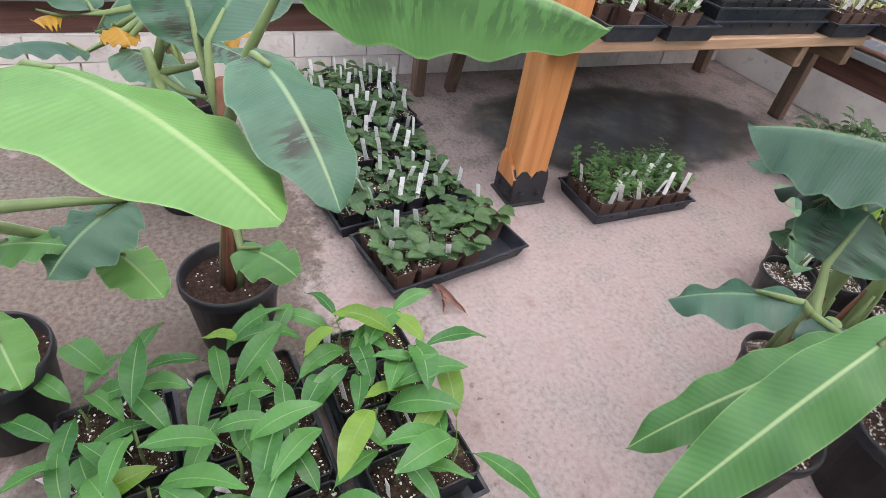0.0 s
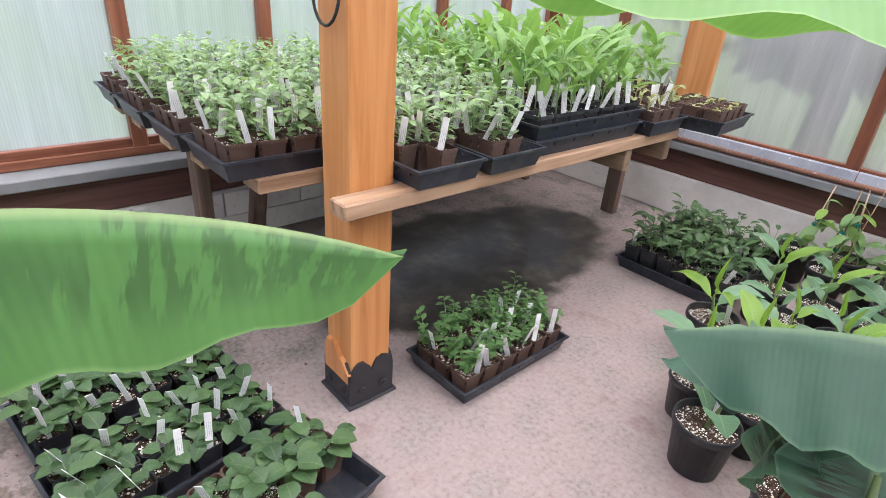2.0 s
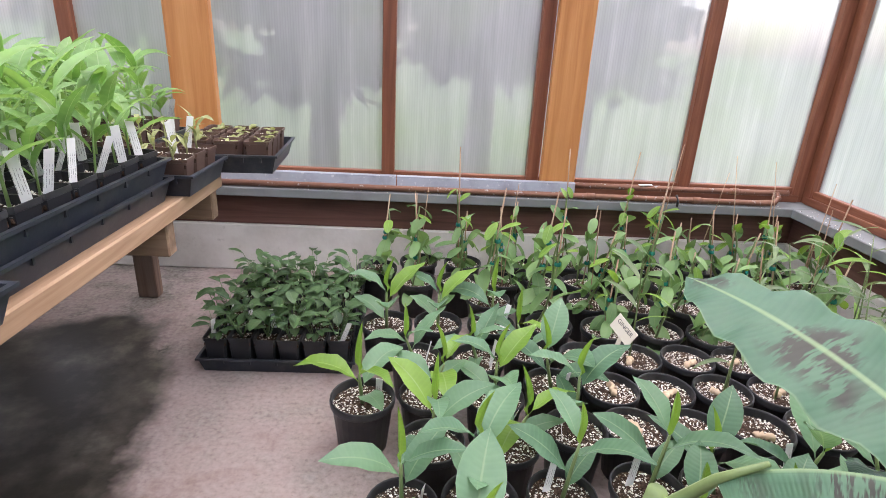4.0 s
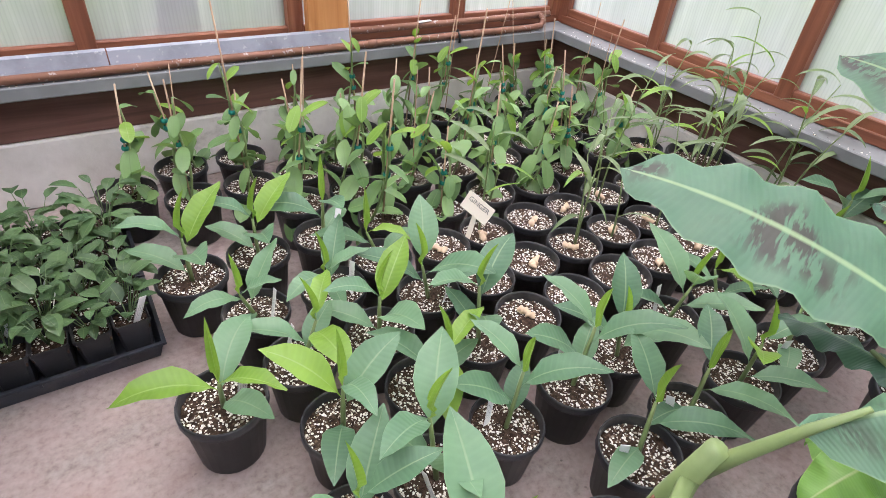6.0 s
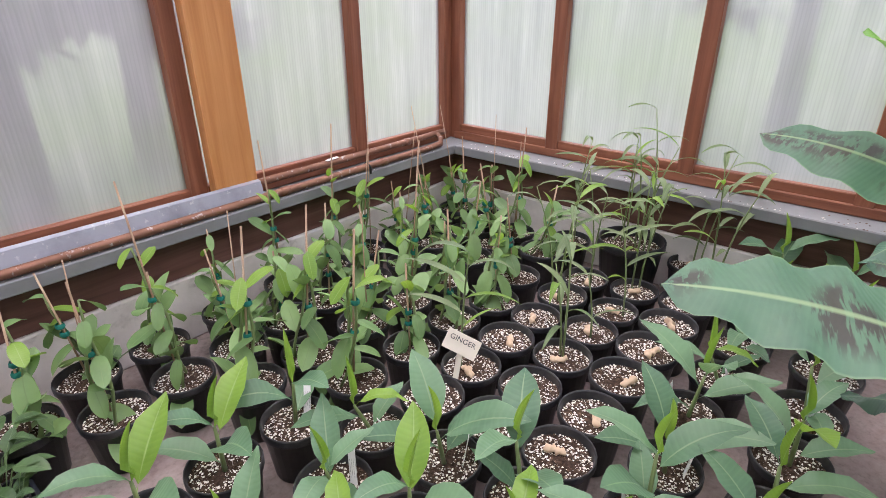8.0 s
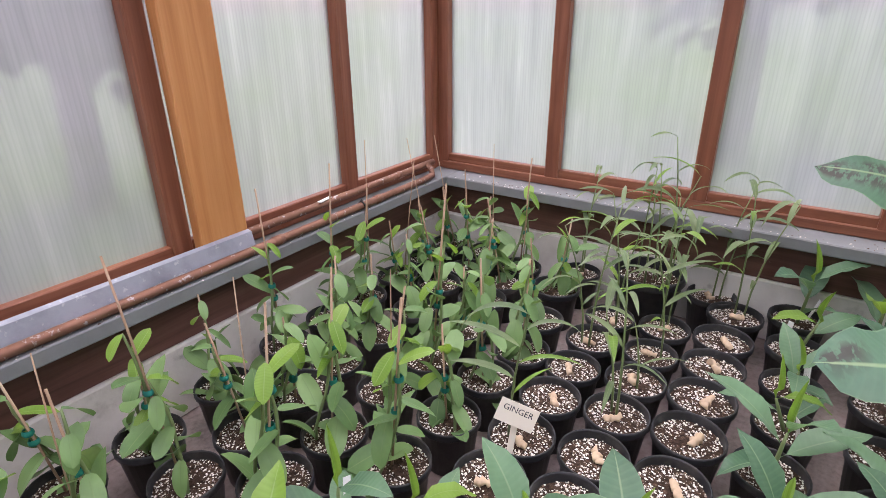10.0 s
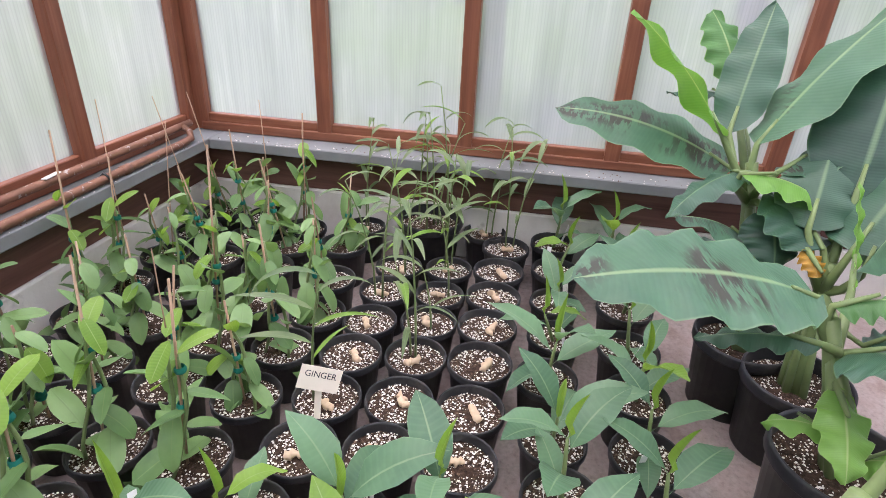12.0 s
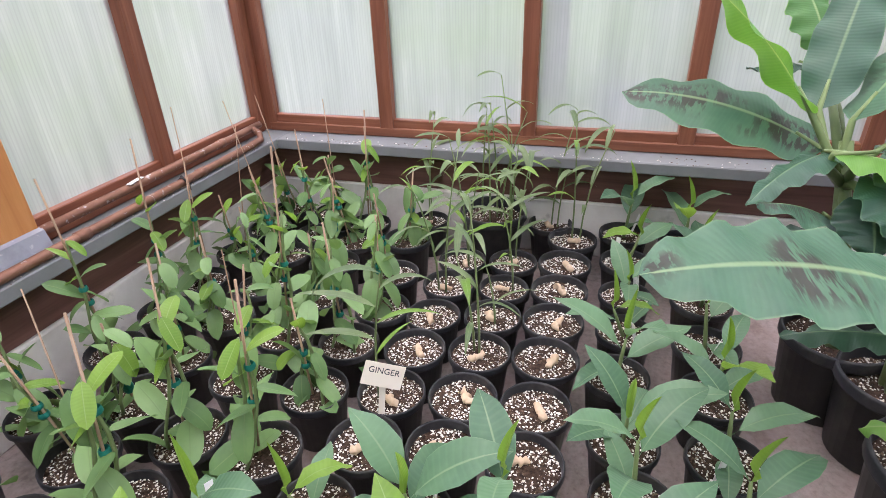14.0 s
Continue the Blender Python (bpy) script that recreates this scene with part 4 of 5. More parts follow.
# ---------------------------------------------------------------- bananas
def banana(name, x, y, crown, specs, label, seed, red=False, soil=0, size=1.0):
    """specs: (base, tip, width, droop, material, fold, lean) with points in the room; size: of the pot."""
    rnd = random.Random(seed)
    ob = thing(name, pose(x, y, 0), label, "potted plant", "banana plants")
    part("pot", BIGPOT, None, ob, "black plastic nursery pot", Matrix.Scale(size, 4))
    part("soil", BIGSOILS[soil], None, ob, "dark potting mix", Matrix.Scale(size, 4))
    cz = crown[2]
    c = Vector((crown[0] - x, crown[1] - y, cz))
    b = Vector((0, 0, 0.19 * size))
    pts = [b.lerp(c, t) + Vector((rnd.uniform(-0.004, 0.004), rnd.uniform(-0.004, 0.004), 0)) for t in (0, 0.3, 0.6, 1.0)]
    part("pseudostem", Geo().tube(pts, [0.030, 0.025, 0.021, 0.016], 12), REDSTEM if red else STEM, ob, "thick sheathed banana stem")
    for k in range(4):
        a = k * 1.7 + rnd.uniform(0, 1)
        q = [p + Vector((math.cos(a), math.sin(a), 0)) * r for p, r in zip(pts[:3], (0.030, 0.026, 0.021))]
        part("sheath", Geo().tube(q, [0.012, 0.010, 0.004], 7), rnd.choice((STEM, REDSTEM)), ob)
    for base, tip, width, droop, mat, *rest in specs:
        p0, p1 = Vector(base) - Vector((x, y, 0)), Vector(tip) - Vector((x, y, 0))
        ch = p1 - p0
        h = radians(droop) / 2
        L = ch.length / (math.sin(h) / h if h > 0.01 else 1)
        az = math.degrees(math.atan2(ch.y, ch.x))
        el = math.degrees(math.asin(max(-1, min(1, ch.z / ch.length)))) + droop / 2
        lf = part("leaf", Geo().blade(p0, az, el, L, width, droop, p=0.82, q=0.52, fold=rest[0] if rest else -rnd.uniform(0.4, 0.75), ns=22, na=5, roll=rest[1] if len(rest) > 1 else rnd.uniform(-12, 12), twist=rnd.uniform(-10, 10), wave=rnd.uniform(0.007, 0.014), waves=rnd.uniform(2.5, 5)), mat, ob)
        d0 = Vector((math.cos(radians(az)) * math.cos(radians(el)), math.sin(radians(az)) * math.cos(radians(el)), math.sin(radians(el))))
        low = c * 0.8 + b * 0.2
        part("petiole", Geo().tube([low, (low * 0.4 + p0 * 0.6) - d0 * 0.02, p0, p0 + d0 * 0.08], [0.015, 0.011, 0.008, 0.004], 8), STEM, ob)
    return ob


DARKB, YB, OB, PB, MB, LB, SB = BANANA, BANANA_YOUNG, BANANA_OLD, BANANA_PLAIN, BANANA_MID, BANANA_LIGHT, BANANA_SPOT
banana("banana_plant", -2.27, -3.75, (-2.25, -3.7, 0.8), [
    ((-2.14, -3.58, 1.03), (-1.87, -3.06, 1.02), 0.29, 42, SB, -1.05, 25),
    ((-2.0, -3.66, 0.95), (-1.66, -3.6, 0.86), 0.17, 50, DARKB, -0.3, 0),
    ((-2.09, -3.72, 0.47), (-1.94, -3.62, 0.49), 0.13, 50, MB, -0.3, 0),
    ((-2.3, -3.72, 0.86), (-2.6, -3.41, 1.13), 0.24, 20, PB, -0.2, 0),
    ((-2.32, -3.74, 0.84), (-2.47, -3.76, 1.04), 0.22, 40, DARKB, -0.3, 0)], "banana plant with arching bright leaf and red stem in pot", 41, True, 1)
banana("banana_plant", -2.12, -4.28, (-2.06, -4.2, 0.78), [
    ((-2.06, -3.99, 0.92), (-1.64, -3.68, 0.87), 0.33, 40, LB, -0.22, -14),
    ((-2.21, -3.93, 0.55), (-2.05, -4.08, 0.49), 0.19, 50, DARKB, -0.3, 0),
    ((-2.21, -4.0, 0.43), (-2.04, -3.89, 0.4), 0.13, 50, LB, -0.3, 0),
    ((-2.16, -4.21, 0.5), (-2.1, -4.04, 0.53), 0.12, 40, MB, -0.3, 0),
    ((-1.94, -4.15, 0.53), (-1.79, -4.09, 0.49), 0.1, 30, LB, -0.3, 0)], "banana plant with one broad bright leaf over the tray", 43, True, 1)
banana("banana_plant", -3.38, -3.8, (-3.33, -3.84, 0.72), [
    ((-3.51, -4.07, 0.53), (-3.71, -4.22, 0.74), 0.26, 30, DARKB),
    ((-3.46, -4.07, 0.47), (-3.46, -3.8, 0.71), 0.26, 30, DARKB),
    ((-3.45, -4.02, 0.49), (-3.26, -3.95, 0.49), 0.15, 60, OB),
    ((-3.37, -4.11, 0.43), (-3.13, -4.33, 0.52), 0.18, 50, PB, -0.4, 0),
    ((-3.32, -3.99, 0.45), (-3.0, -3.77, 0.39), 0.24, 60, DARKB, -0.3, 0),
    ((-3.48, -3.74, 0.55), (-3.28, -3.62, 0.46), 0.17, 60, OB, -0.3, 0),
    ((-3.54, -4.18, 0.5), (-3.51, -4.27, 0.49), 0.12, 60, OB)], "banana plant with a yellowing lower leaf in a black pot", 49, False, 1)
banana("banana_plant", -2.98, -3.84, (-2.95, -3.88, 0.6), [
    ((-2.96, -3.8, 0.63), (-2.68, -3.47, 0.53), 0.15, 50, DARKB, -0.3, 0),
    ((-2.88, -3.73, 0.46), (-2.73, -3.48, 0.49), 0.14, 50, DARKB, -0.3, 0),
    ((-2.7, -3.76, 0.27), (-2.65, -3.59, 0.37), 0.15, 60, MB, -0.3, 0),
    ((-2.98, -3.67, 0.57), (-2.96, -3.57, 0.64), 0.12, 60, OB, -0.3, 0),
    ((-2.96, -3.79, 0.83), (-3.03, -3.91, 1.02), 0.2, 30, PB)], "banana plant with upright dark leaves in a black pot", 42, False, 1)
banana("banana_plant", -1.42, -2.6, (-1.4, -2.74, 0.66), [
    ((-1.43, -2.83, 0.71), (-1.56, -2.99, 0.63), 0.14, 40, PB, -0.35, 0),
    ((-1.41, -2.81, 0.69), (-1.27, -2.83, 0.67), 0.16, 45, PB, -0.3, 0),
    ((-1.29, -2.81, 0.78), (-1.37, -3.18, 0.51), 0.12, 36, MB, -0.35, 0),
    ((-1.27, -2.92, 0.87), (-1.23, -3.3, 0.62), 0.115, 30, MB, -0.45, 0),
    ((-1.51, -2.65, 0.69), (-1.54, -2.56, 0.78), 0.2, 30, DARKB, -0.2, 0)], "banana plant with broad glossy leaves in a black pot", 44, False, 0)
banana("banana_plant", -1.6, -2.31, (-1.56, -2.42, 0.7), [
    ((-1.46, -2.57, 0.93), (-1.77, -2.71, 0.86), 0.27, 34, PB, -0.75, 0),
    ((-1.49, -2.54, 0.9), (-1.8, -2.6, 0.74), 0.17, 40, PB, -0.5, 0),
    ((-1.56, -2.46, 0.78), (-1.74, -2.55, 0.7), 0.16, 50, PB, -0.4, 0),
    ((-1.59, -2.56, 0.81), (-1.63, -2.58, 0.62), 0.16, 50, DARKB, -0.3, 0),
    ((-1.56, -2.38, 0.72), (-1.24, -2.4, 0.94), 0.2, 50, DARKB)], "banana plant with wide veined leaves in a black pot", 45, False, 0, 0.72)
banana("banana_plant", -1.62, -2.02, (-1.60, -2.06, 0.52), [
    ((-1.74, -2.11, 0.43), (-1.83, -2.31, 0.6), 0.14, 40, PB, -0.3, 0),
    ((-1.56, -2.12, 0.6), (-1.36, -2.30, 0.72), 0.18, 50, DARKB)], "banana plant with dark ribbed leaves in a black pot", 50, False, 0, 0.72)
banana("banana_plant", -1.10, -2.95, (-1.12, -2.96, 1.02), [
    ((-1.53, -2.57, 1.24), (-1.83, -3.03, 1.25), 0.15, 24, LB, -0.7, 0),
    ((-1.06, -2.94, 1.05), (-0.70, -2.80, 1.20), 0.22, 40, DARKB),
    ((-1.08, -2.98, 1.0), (-0.80, -3.20, 1.05), 0.2, 50, PB)], "tall banana plant with a bright leaf reaching over the path", 51)
banana("banana_plant", -1.26, -2.27, (-1.18, -2.18, 0.56), [
    ((-1.17, -2.14, 0.6), (-1.4, -1.63, 0.69), 0.25, 30, DARKB, -0.08, -16),
    ((-1.26, -2.2, 0.44), (-1.44, -2.16, 0.37), 0.1, 50, YB, -0.3, 0),
    ((-1.32, -2.2, 0.38), (-1.25, -2.09, 0.32), 0.07, 60, YB, -0.4, 0),
    ((-1.34, -2.22, 0.33), (-1.36, -2.3, 0.37), 0.07, 50, YB, -0.4, 0),
    ((-1.18, -2.17, 0.59), (-1.21, -2.29, 0.64), 0.1, 30, MB, -0.5, 0),
    ((-1.22, -2.21, 0.51), (-1.33, -2.29, 0.57), 0.24, 40, PB, -0.2, 0),
    ((-1.08, -2.25, 0.58), (-0.97, -2.24, 0.79), 0.022, 4, YB, 0.9, 0),
    ((-1.22, -2.16, 0.52), (-1.19, -1.93, 0.47), 0.08, 40, PB, -0.4, 0)], "banana plant with a long maroon-blotched leaf in a black pot", 46, False, 0, 1.1)
banana("banana_plant", -0.8, -2.2, (-0.65, -2.13, 0.72), [
    ((-0.64, -2.09, 0.69), (-0.58, -1.58, 0.8), 0.25, 36, DARKB, -0.12, -20),
    ((-0.65, -2.04, 0.78), (-0.57, -1.75, 1.08), 0.21, 22, YB, -0.2, 24),
    ((-0.59, -2.07, 0.78), (-0.33, -2.18, 1.11), 0.16, 18, PB, -0.25, 0),
    ((-0.65, -2.13, 0.77), (-0.48, -2.46, 1.15), 0.3, 22, DARKB, -0.12, -20),
    ((-0.73, -2.17, 0.72), (-0.7, -2.41, 0.81), 0.15, 44, DARKB, -0.45, 0),
    ((-0.77, -2.07, 0.72), (-0.82, -2.28, 0.66), 0.15, 55, YB, -0.35, 0),
    ((-0.69, -2.12, 0.7), (-0.88, -1.89, 0.61), 0.1, 60, PB, -0.4, 0),
    ((-0.74, -2.15, 0.49), (-0.89, -1.9, 0.49), 0.17, 60, PB, -0.3, 0),
    ((-0.3, -2.14, 0.87), (-0.15, -2.05, 1.07), 0.17, 30, MB, -0.2, 0),
    ((-0.27, -2.16, 0.82), (-0.25, -1.95, 0.81), 0.1, 40, PB, -0.3, 0),
    ((-0.78, -2.16, 0.63), (-0.89, -2.17, 0.52), 0.16, 50, PB, -0.3, 0),
    ((-0.77, -2.13, 0.54), (-0.92, -1.9, 0.64), 0.12, 30, DARKB, -0.5, 0)], "tall banana plant with stacked broad leaves in a black pot", 47, False, 0)
banana("banana_plant", -0.96, -2.29, (-0.91, -2.28, 0.56), [
    ((-0.88, -2.22, 0.63), (-0.72, -2.28, 0.8), 0.2, 30, PB, -0.3, 0),
    ((-0.83, -2.32, 0.71), (-0.65, -2.39, 1.01), 0.28, 20, PB, -0.2, 0),
    ((-0.96, -2.33, 0.56), (-0.98, -2.37, 0.73), 0.26, 30, DARKB, -0.2, 0),
    ((-0.91, -2.22, 0.59), (-0.98, -2.23, 0.55), 0.06, 30, OB, -0.3, 0),
    ((-0.9, -2.26, 0.59), (-0.76, -2.15, 0.67), 0.22, 40, PB, -0.3, 0),
    ((-0.94, -2.3, 0.61), (-0.81, -2.46, 0.82), 0.28, 30, PB, -0.2, 0),
    ((-0.78, -2.33, 0.69), (-0.62, -2.55, 0.93), 0.28, 30, PB, -0.2, 0),
    ((-1.04, -2.35, 0.42), (-1.06, -2.45, 0.46), 0.2, 50, PB, -0.3, 0)], "banana plant with dark leaves in a black pot", 48, False, 0)


# ---------------------------------------------------------------- trays of seedlings
def tray_mesh(lx, ly, h):
    """A shallow seed tray with sloping sides, rolled lip and ribbed floor."""
    g = Geo()
    def ring(sx, sy, z):
        return [(-sx, -sy, z), (sx, -sy, z), (sx, sy, z), (-sx, sy, z)]
    X, Y = lx / 2, ly / 2
    rings = [ring(X - 0.022, Y - 0.022, 0.0), ring(X - 0.008, Y - 0.008, h - 0.008), ring(X, Y, h - 0.007), ring(X, Y, h), ring(X - 0.010, Y - 0.010, h), ring(X - 0.012, Y - 0.012, h - 0.01), ring(X - 0.025, Y - 0.025, 0.006)]
    vs = [p for r in rings for p in r]
    fs = [(3, 2, 1, 0)]
    for k in range(len(rings) - 1):
        fs += [(k * 4 + i, k * 4 + (i + 1) % 4, (k + 1) * 4 + (i + 1) % 4, (k + 1) * 4 + i) for i in range(4)]
    o = (len(rings) - 1) * 4
    fs.append((o, o + 1, o + 2, o + 3))
    g.add(vs, fs)
    for i in range(1, 6):
        x = -X + lx * i / 6
        g.box((x - 0.003, -Y + 0.007, h * 0.6), (x + 0.003, -Y + 0.014, h - 0.009))
        g.box((x - 0.003, Y - 0.014, h * 0.6), (x + 0.003, Y - 0.007, h - 0.009))
    return g.mesh("tray", TRAYPLASTIC, False)


def cell_pot_mesh(w, h, mat):
    r = w / 2
    return Geo().lathe([(r * 0.72, 0.0), (r * 0.93, h * 0.9), (r * 0.985, h * 0.91), (r * 0.985, h), (r * 0.92, h), (r * 0.87, h * 0.82)], caps=(True, False), square=True).mesh("pot", mat, False)


def seedling_mesh(kind, seed):
    """Foliage of one seedling, its thin stems and leaves in one mesh; the foot is at z = 0."""
    rnd = random.Random(seed)
    g = Geo()
    mat = SEED_LIGHT
    if kind == "heart":
        mat = SEED_DARK
        for i in range(8):
            a, r = rnd.uniform(0, 360), rnd.uniform(0.0, 0.022)
            h = rnd.uniform(0.010, 0.055)
            b = Vector((r * math.cos(a), r * math.sin(a), 0))
            t = b + Vector((math.cos(radians(a)) * h * 0.35, math.sin(radians(a)) * h * 0.35, h))
            g.tube([b, t], [0.0014, 0.001], 4)
            L = rnd.uniform(0.042, 0.066)
            g.blade(t, a + rnd.uniform(-50, 50), rnd.uniform(5, 40), L, L * 0.78, rnd.uniform(30, 80), p=0.72, q=0.6, fold=0.2, ns=5, na=2)
    elif kind == "vine":
        mat = SEED_LIGHT
        for s in range(4):
            a = rnd.uniform(0, 6.28)
            h = rnd.uniform(0.06, 0.16)
            ln = rnd.uniform(0.0, 0.05)
            pts = [Vector((ln * t * math.cos(a), ln * t * math.sin(a), h * t)) for t in (0, 0.33, 0.66, 1)]
            g.tube(pts, [0.0015, 0.0013, 0.001, 0.0008], 4)
            for i in range(7):
                t = 0.15 + 0.85 * i / 6
                k = min(2, int(t * 3))
                p = pts[k].lerp(pts[k + 1], t * 3 - k)
                L = rnd.uniform(0.026, 0.046)
                g.blade(p, rnd.uniform(0, 360), rnd.uniform(0, 50), L, L * rnd.uniform(0.5, 0.75), rnd.uniform(20, 80), p=0.8, q=0.7, ns=4, na=1)
    elif kind in ("lance", "pale"):
        mat = SEED_LANCE if kind == "lance" else SEED_PALE
        h = rnd.uniform(0.10, 0.20) if kind == "lance" else rnd.uniform(0.03, 0.08)
        g.tube([(0, 0, 0), (rnd.uniform(-0.01, 0.01), rnd.uniform(-0.01, 0.01), h)], [0.003, 0.0018], 5)
        az = rnd.uniform(0, 360)
        for i in range(5):
            t = 0.35 + 0.65 * i / 4
            L = rnd.uniform(0.10, 0.17) if kind == "lance" else rnd.uniform(0.04, 0.07)
            g.blade((0, 0, h * t), az, rnd.uniform(35, 75), L, L * rnd.uniform(0.24, 0.34), rnd.uniform(30, 95), p=0.8, q=0.85, ns=6, na=1, twist=rnd.uniform(-30, 30))
            az += 140 + rnd.uniform(-30, 30)
    elif kind == "wilt":
        mat = SEED_PALE
        for i in range(5):
            a = rnd.uniform(0, 360)
            L = rnd.uniform(0.03, 0.05)
            g.blade((rnd.uniform(-0.012, 0.012), rnd.uniform(-0.012, 0.012), 0.004), a, rnd.uniform(20, 60), L, L * 0.45, rnd.uniform(50, 110), p=0.8, q=0.8, ns=4, na=1, twist=rnd.uniform(-40, 40))
    elif kind == "fern":
        mat = FERN
        for s in range(7):
            a = rnd.uniform(0, 360)
            h = rnd.uniform(0.06, 0.13)
            d = Vector((math.cos(radians(a)) * 0.4, math.sin(radians(a)) * 0.4, 1)) * h
            g.tube([(0, 0, 0), d * 0.5, d], [0.0014, 0.001, 0.0006], 4)
            for i in range(8):
                t = 0.35 + 0.65 * i / 7
                L = rnd.uniform(0.018, 0.032)
                g.blade(d * t, a + (90 if i % 2 else -90) + rnd.uniform(-30, 30), rnd.uniform(-5, 40), L, L * 0.6, 40, p=1.1, q=0.7, ns=3, na=1)
    elif kind == "bush":
        mat = SEED_DARK
        for s in range(12):
            a = rnd.uniform(0, 360)
            h = rnd.uniform(0.03, 0.12)
            t = Vector((math.cos(radians(a)) * h * 0.45, math.sin(radians(a)) * h * 0.45, h))
            g.tube([(0, 0, 0), t], [0.0015, 0.001], 4)
            L = rnd.uniform(0.04, 0.075)
            g.blade(t, a + rnd.uniform(-60, 60), rnd.uniform(0, 45), L, L * rnd.uniform(0.4, 0.62), rnd.uniform(20, 70), p=0.85, q=0.75, ns=5, na=1)
    return g.mesh("seedling", mat)


SEEDLINGS = {k: [seedling_mesh(k, 100 + i) for i in range(6)] for k in ("heart", "vine", "lance", "pale", "wilt", "fern", "bush")}
CELLS = {}


def big_seedling(seed):
    """The stem and the single leaves of one larger seedling."""
    rnd = random.Random(seed)
    h = rnd.uniform(0.06, 0.13)
    out = [("stem", Geo().tube([(0, 0, 0), (0.004, 0, h * 0.5), (0, 0.003, h)], [0.0046, 0.004, 0.003], 6).mesh("stem", STEM))]
    az = rnd.uniform(0, 360)
    for i in range(4):
        L = rnd.uniform(0.15, 0.23)
        g = Geo().blade((0, 0, h * (0.35 + 0.2 * i)), az, rnd.uniform(55, 82), L * 1.2, L * rnd.uniform(0.25, 0.33), rnd.uniform(75, 135), p=0.88, q=0.85, fold=rnd.uniform(0.15, 0.4), ns=11, na=2, twist=rnd.uniform(-40, 40), side=rnd.uniform(-25, 25), stalk=0.3, wave=0.003)
        out.append(("leaf", g.mesh("leaf", YOUNG if rnd.random() < 0.12 else BIGLEAF)))
        az += 140 + rnd.uniform(-30, 30)
    return out


BIGSEEDLINGS = [big_seedling(150 + i) for i in range(7)]


def seed_tray(x, y, z, turn, lx, ly, nx, ny, kind, label, mat=BROWNPOT, th=0.06, ph=0.09, tags=0.5, skip=(), seed=0, double=False, lift=0.012):
    """A tray with nx by ny square pots, each with its soil, seedling and, often, a label."""
    rnd = random.Random(seed + 500)
    ob = thing("seedling_tray", pose(x, y, z, 0, 0, turn), label, "seedling tray", "seedling trays")
    key = (round(lx, 2), round(ly, 2), th)
    if key not in CELLS:
        CELLS[key] = tray_mesh(lx, ly, th)
    part("tray", CELLS[key], None, ob, "black plastic seed tray")
    if double:
        part("tray", CELLS[key], None, ob, "black plastic seed tray", pose(0, 0, 0.05))
    wx, wy = (lx - 0.04) / nx, (ly - 0.04) / ny
    w = min(wx, wy) * 0.985
    pk = (round(w, 3), ph, mat.name)
    if pk not in CELLS:
        CELLS[pk] = (cell_pot_mesh(w, ph, mat), [soil_mesh("soil", w * 0.435, ph * 0.84, SOIL, 110, rnd, True) for _ in range(3)])
    pm, sm = CELLS[pk]
    for i in range(nx):
        for j in range(ny):
            if (i, j) in skip:
                continue
            px, py = -lx / 2 + 0.02 + wx * (i + 0.5), -ly / 2 + 0.02 + wy * (j + 0.5)
            p = part("pot", pm, None, ob, "", pose(px, py, 0.0075, rnd.uniform(-1.5, 1.5), rnd.uniform(-1.5, 1.5), rnd.uniform(-3, 3)))
            part("soil", rnd.choice(sm), None, p)
            if kind == "bigleaf":
                m = pose(rnd.uniform(-0.01, 0.01), rnd.uniform(-0.01, 0.01), ph * 0.83, 0, 0, rnd.uniform(0, 360))
                for nm, me in rnd.choice(BIGSEEDLINGS):
                    part(nm, me, None, p, "", m)
            elif rnd.random() < 0.94:
                s = rnd.uniform(0.85, 1.2)
                part("seedling", rnd.choice(SEEDLINGS[kind]), None, p, "", pose(rnd.uniform(-0.008, 0.008), rnd.uniform(-0.008, 0.008), ph * 0.83, 0, 0, rnd.uniform(0, 360)) @ Matrix.Diagonal((s, s, s, 1)))
            if rnd.random() < tags:
                part("label", LABEL, None, p, "white plant label", pose(rnd.uniform(-0.025, 0.025), -w * 0.3, ph * 0.84 + lift, rnd.uniform(-4, 28), rnd.uniform(-12, 12), rnd.uniform(-40, 40) - turn + 50))
    return ob


T1, T2 = 0.575, 0.302
# on the bench
BZ = 0.7295
seed_tray(-2.72, -2.335, BZ, 0, 0.29, 0.255, 3, 3, "vine", "black tray of brown pots with leafy seedlings on the bench", tags=0.9, seed=1, skip=((2, 2), (2, 0)))
seed_tray(-2.71, -2.075, BZ, 0, 0.29, 0.245, 3, 3, "vine", "black tray of brown pots with leafy seedlings on the bench", tags=0.9, seed=2, skip=((2, 2),))
seed_tray(-2.765, -1.625, BZ, 90, 0.64, 0.30, 7, 3, "lance", "deep black pots of lance-leaved seedlings on the bench", BLACKPLASTIC, 0.06, 0.125, 0.98, seed=3, double=True)
seed_tray(-2.715, -1.165, BZ, 0, 0.29, 0.27, 3, 3, "pale", "tray of brown pots with yellowish seedlings on the bench", tags=0.4, seed=4)
seed_tray(-2.60, -0.84, BZ, 4, 0.32, 0.36, 3, 4, "wilt", "brown pots of pale wilting seedlings at the bench end", tags=0.05, seed=5)
for c, xc in enumerate((-3.025, -3.335, -3.645)):
    for k in range(4):
        yc = -2.565 + k * 0.58
        kind = ("vine", "vine", "lance", "lance")[k]
        seed_tray(xc, yc - 0.015 * c, BZ, 90, T1, T2, 6, 3, kind, "black tray of brown pots with " + ("small round-leaved seedlings" if k < 2 else "tall lance-leaved seedlings"), tags=0.95 if k < 2 else 0.4, seed=10 + c * 4 + k)
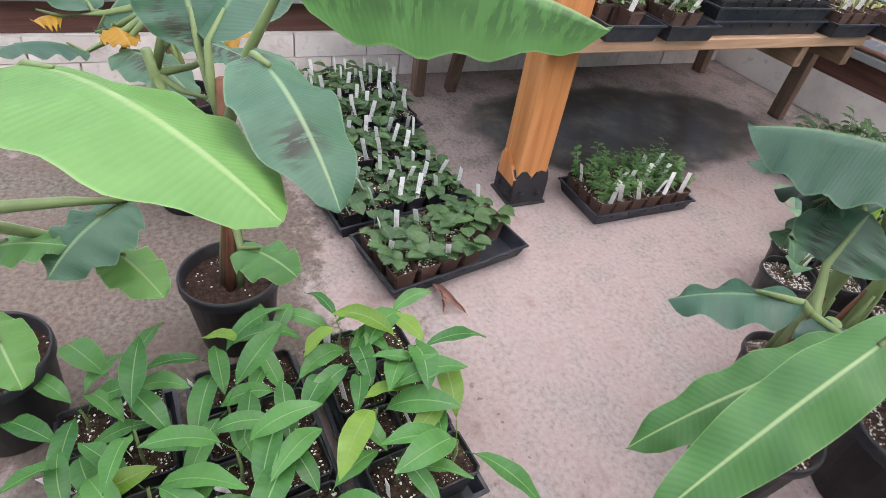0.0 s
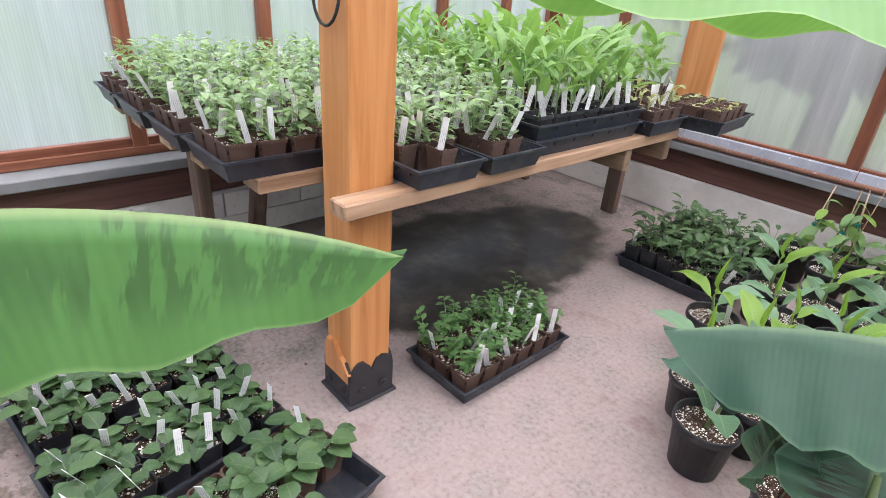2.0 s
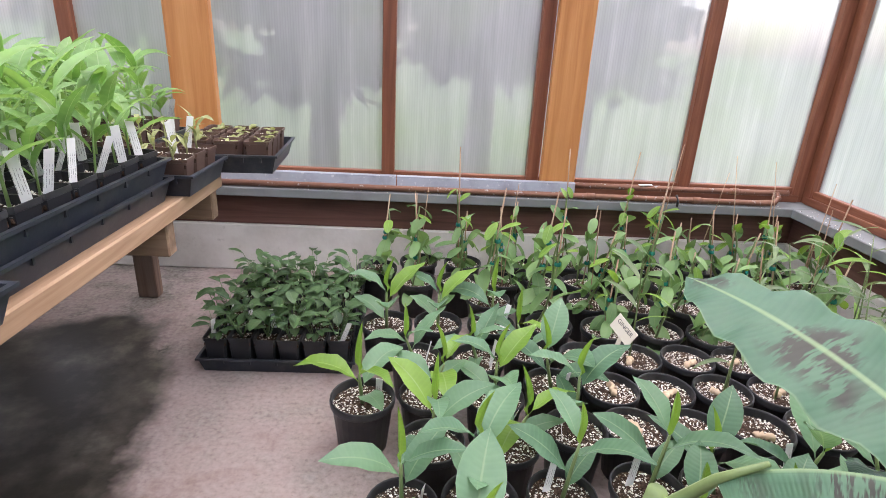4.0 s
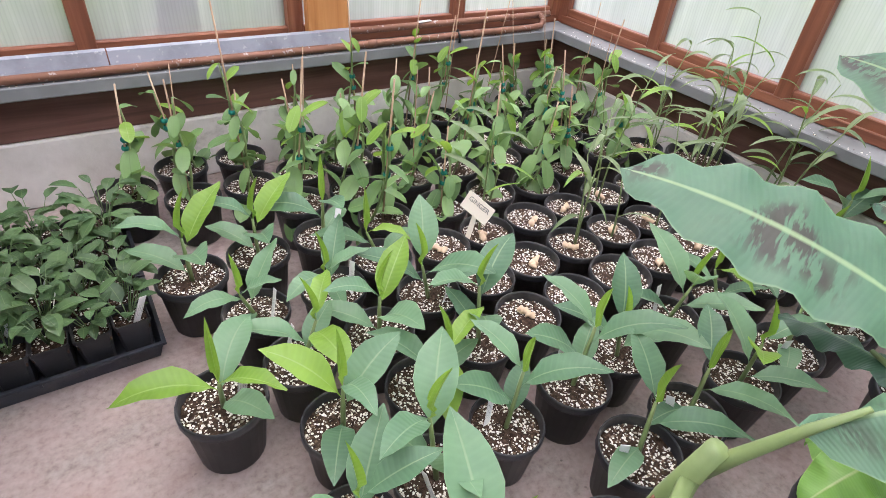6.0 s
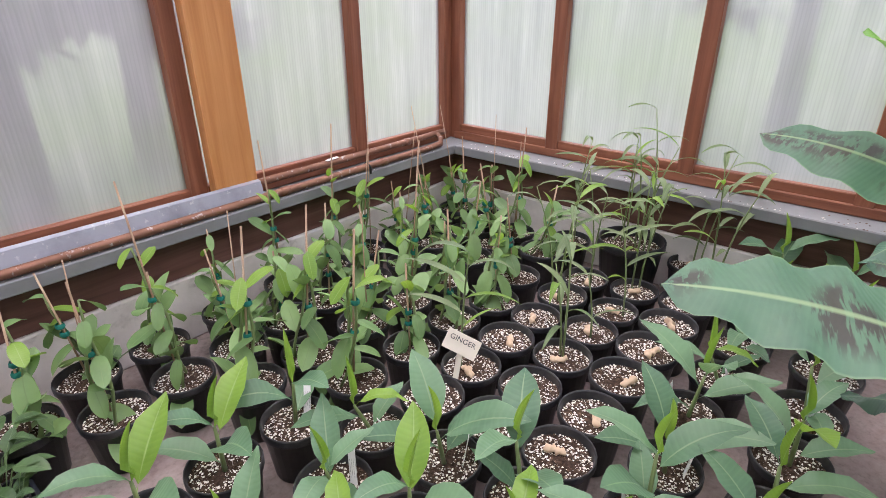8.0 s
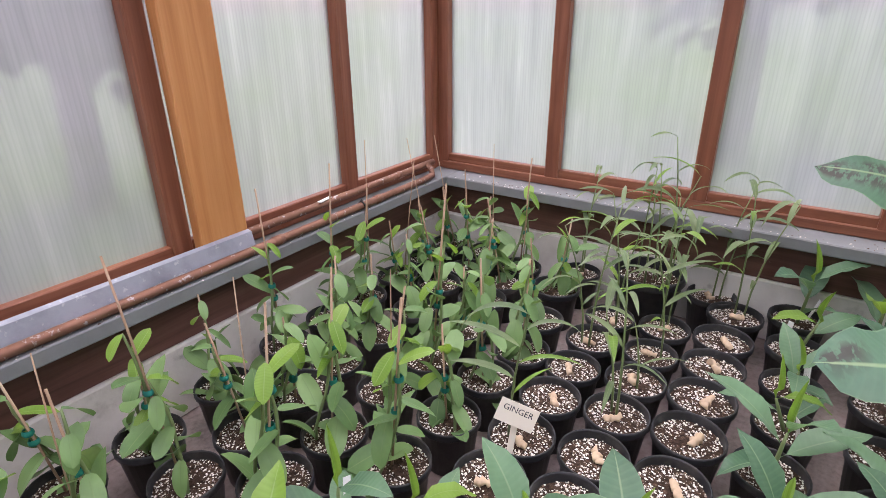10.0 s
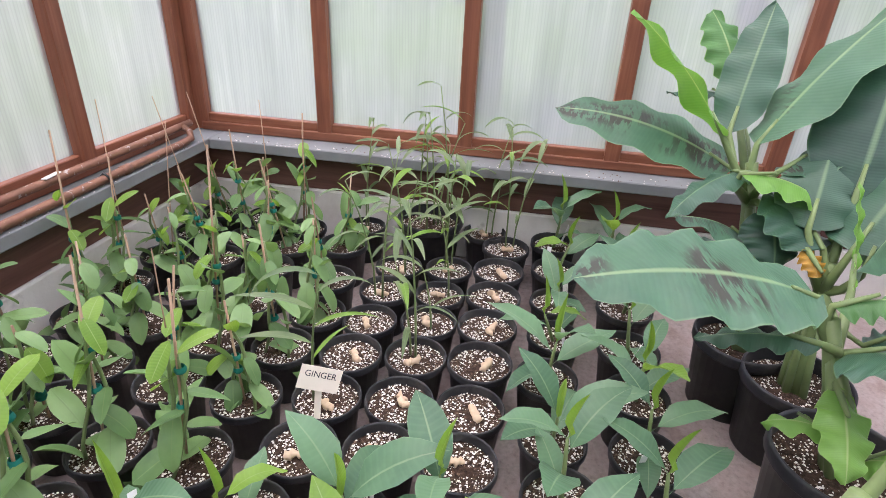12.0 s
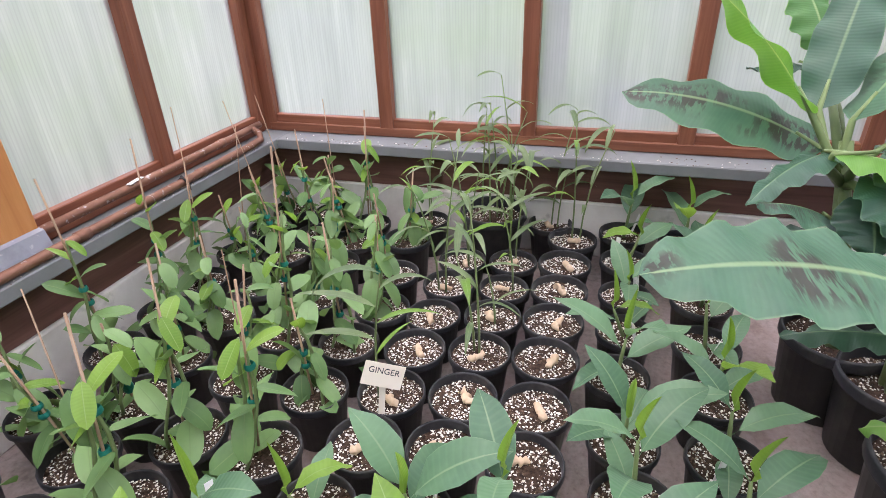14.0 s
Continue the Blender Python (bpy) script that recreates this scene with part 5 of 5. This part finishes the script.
for k in range(4):
    seed_tray(-3.93, -2.60 + k * 0.58, BZ, 90, T1, 0.25, 6, 2, ("vine", "vine", "lance", "lance")[k], "narrow tray of brown pots with seedlings along the glazing", tags=0.6, seed=24 + k)
# on the floor
seed_tray(-2.465, -3.02, 0.0, 101, 0.58, 0.33, 6, 3, "heart", "tray of brown pots with heart-leaved seedlings on the floor", tags=0.35, lift=0.025, seed=30, skip=((5, 0), (4, 0)))
seed_tray(-2.80, -3.10, 0.0, 99, T1, T2, 6, 3, "heart", "tray of black pots with heart-leaved seedlings and white labels", BLACKPLASTIC, tags=0.95, seed=31, lift=0.03)
seed_tray(-3.12, -3.13, 0.0, 98, T1, T2, 6, 3, "heart", "tray of black pots with heart-leaved seedlings and white labels", BLACKPLASTIC, tags=0.9, seed=32, lift=0.03)
seed_tray(-3.44, -3.07, 0.0, 97, T1, T2, 6, 3, "heart", "tray of black pots with heart-leaved seedlings and white labels", BLACKPLASTIC, tags=0.9, seed=33, lift=0.03)
seed_tray(-3.76, -3.05, 0.0, 96, T1, T2, 6, 3, "heart", "tray of black pots with heart-leaved seedlings and white labels", BLACKPLASTIC, tags=0.9, seed=40, lift=0.03)
seed_tray(-2.608, -2.055, 0.0, 90.5, 0.545, 0.305, 6, 3, "fern", "tray of brown pots with feathery green seedlings on the floor", lift=0.03, tags=0.7, seed=34)
seed_tray(-2.475, -0.865, 0.0, 0, 0.56, T2, 6, 3, "bush", "deep black pots of bushy dark seedlings on the floor", BLACKPLASTIC, 0.06, 0.125, 0.25, seed=35)
seed_tray(-2.475, -0.555, 0.0, 0, 0.56, T2, 6, 3, "bush", "deep black pots of bushy dark seedlings on the floor", BLACKPLASTIC, 0.06, 0.125, 0.1, seed=36)
seed_tray(-1.83, -3.425, 0.0, 5, 0.57, 0.29, 4, 2, "bigleaf", "square black pots of broad-leaved plants in a floor tray", BLACKPLASTIC, 0.05, 0.11, 0.9, seed=37)
seed_tray(-1.80, -3.735, 0.0, 5, 0.57, 0.29, 4, 2, "bigleaf", "square black pots of broad-leaved plants in a floor tray", BLACKPLASTIC, 0.05, 0.11, 0.84, seed=38)
seed_tray(-1.78, -4.035, 0.0, 5, 0.57, 0.27, 4, 2, "bigleaf", "square black pots of broad-leaved plants in a floor tray", BLACKPLASTIC, 0.05, 0.11, 0.9, seed=39)


def dry_leaf():
    ob = thing("dry_leaf", pose(-2.215, -3.07, 0.006), "curled dry brown leaf lying on the floor", "dead leaf")
    part("blade", Geo().blade((-0.10, -0.05, 0.004), 20, 14, 0.20, 0.034, 26, p=0.9, q=0.8, fold=0.8, ns=12, na=2, twist=70, wave=0.006), DRY, ob)
    part("blade", Geo().blade((-0.08, -0.02, 0.003), -15, 16, 0.15, 0.03, 30, p=0.9, q=0.8, fold=0.9, ns=10, na=2, twist=-60, wave=0.005), DRY, ob)


dry_leaf()
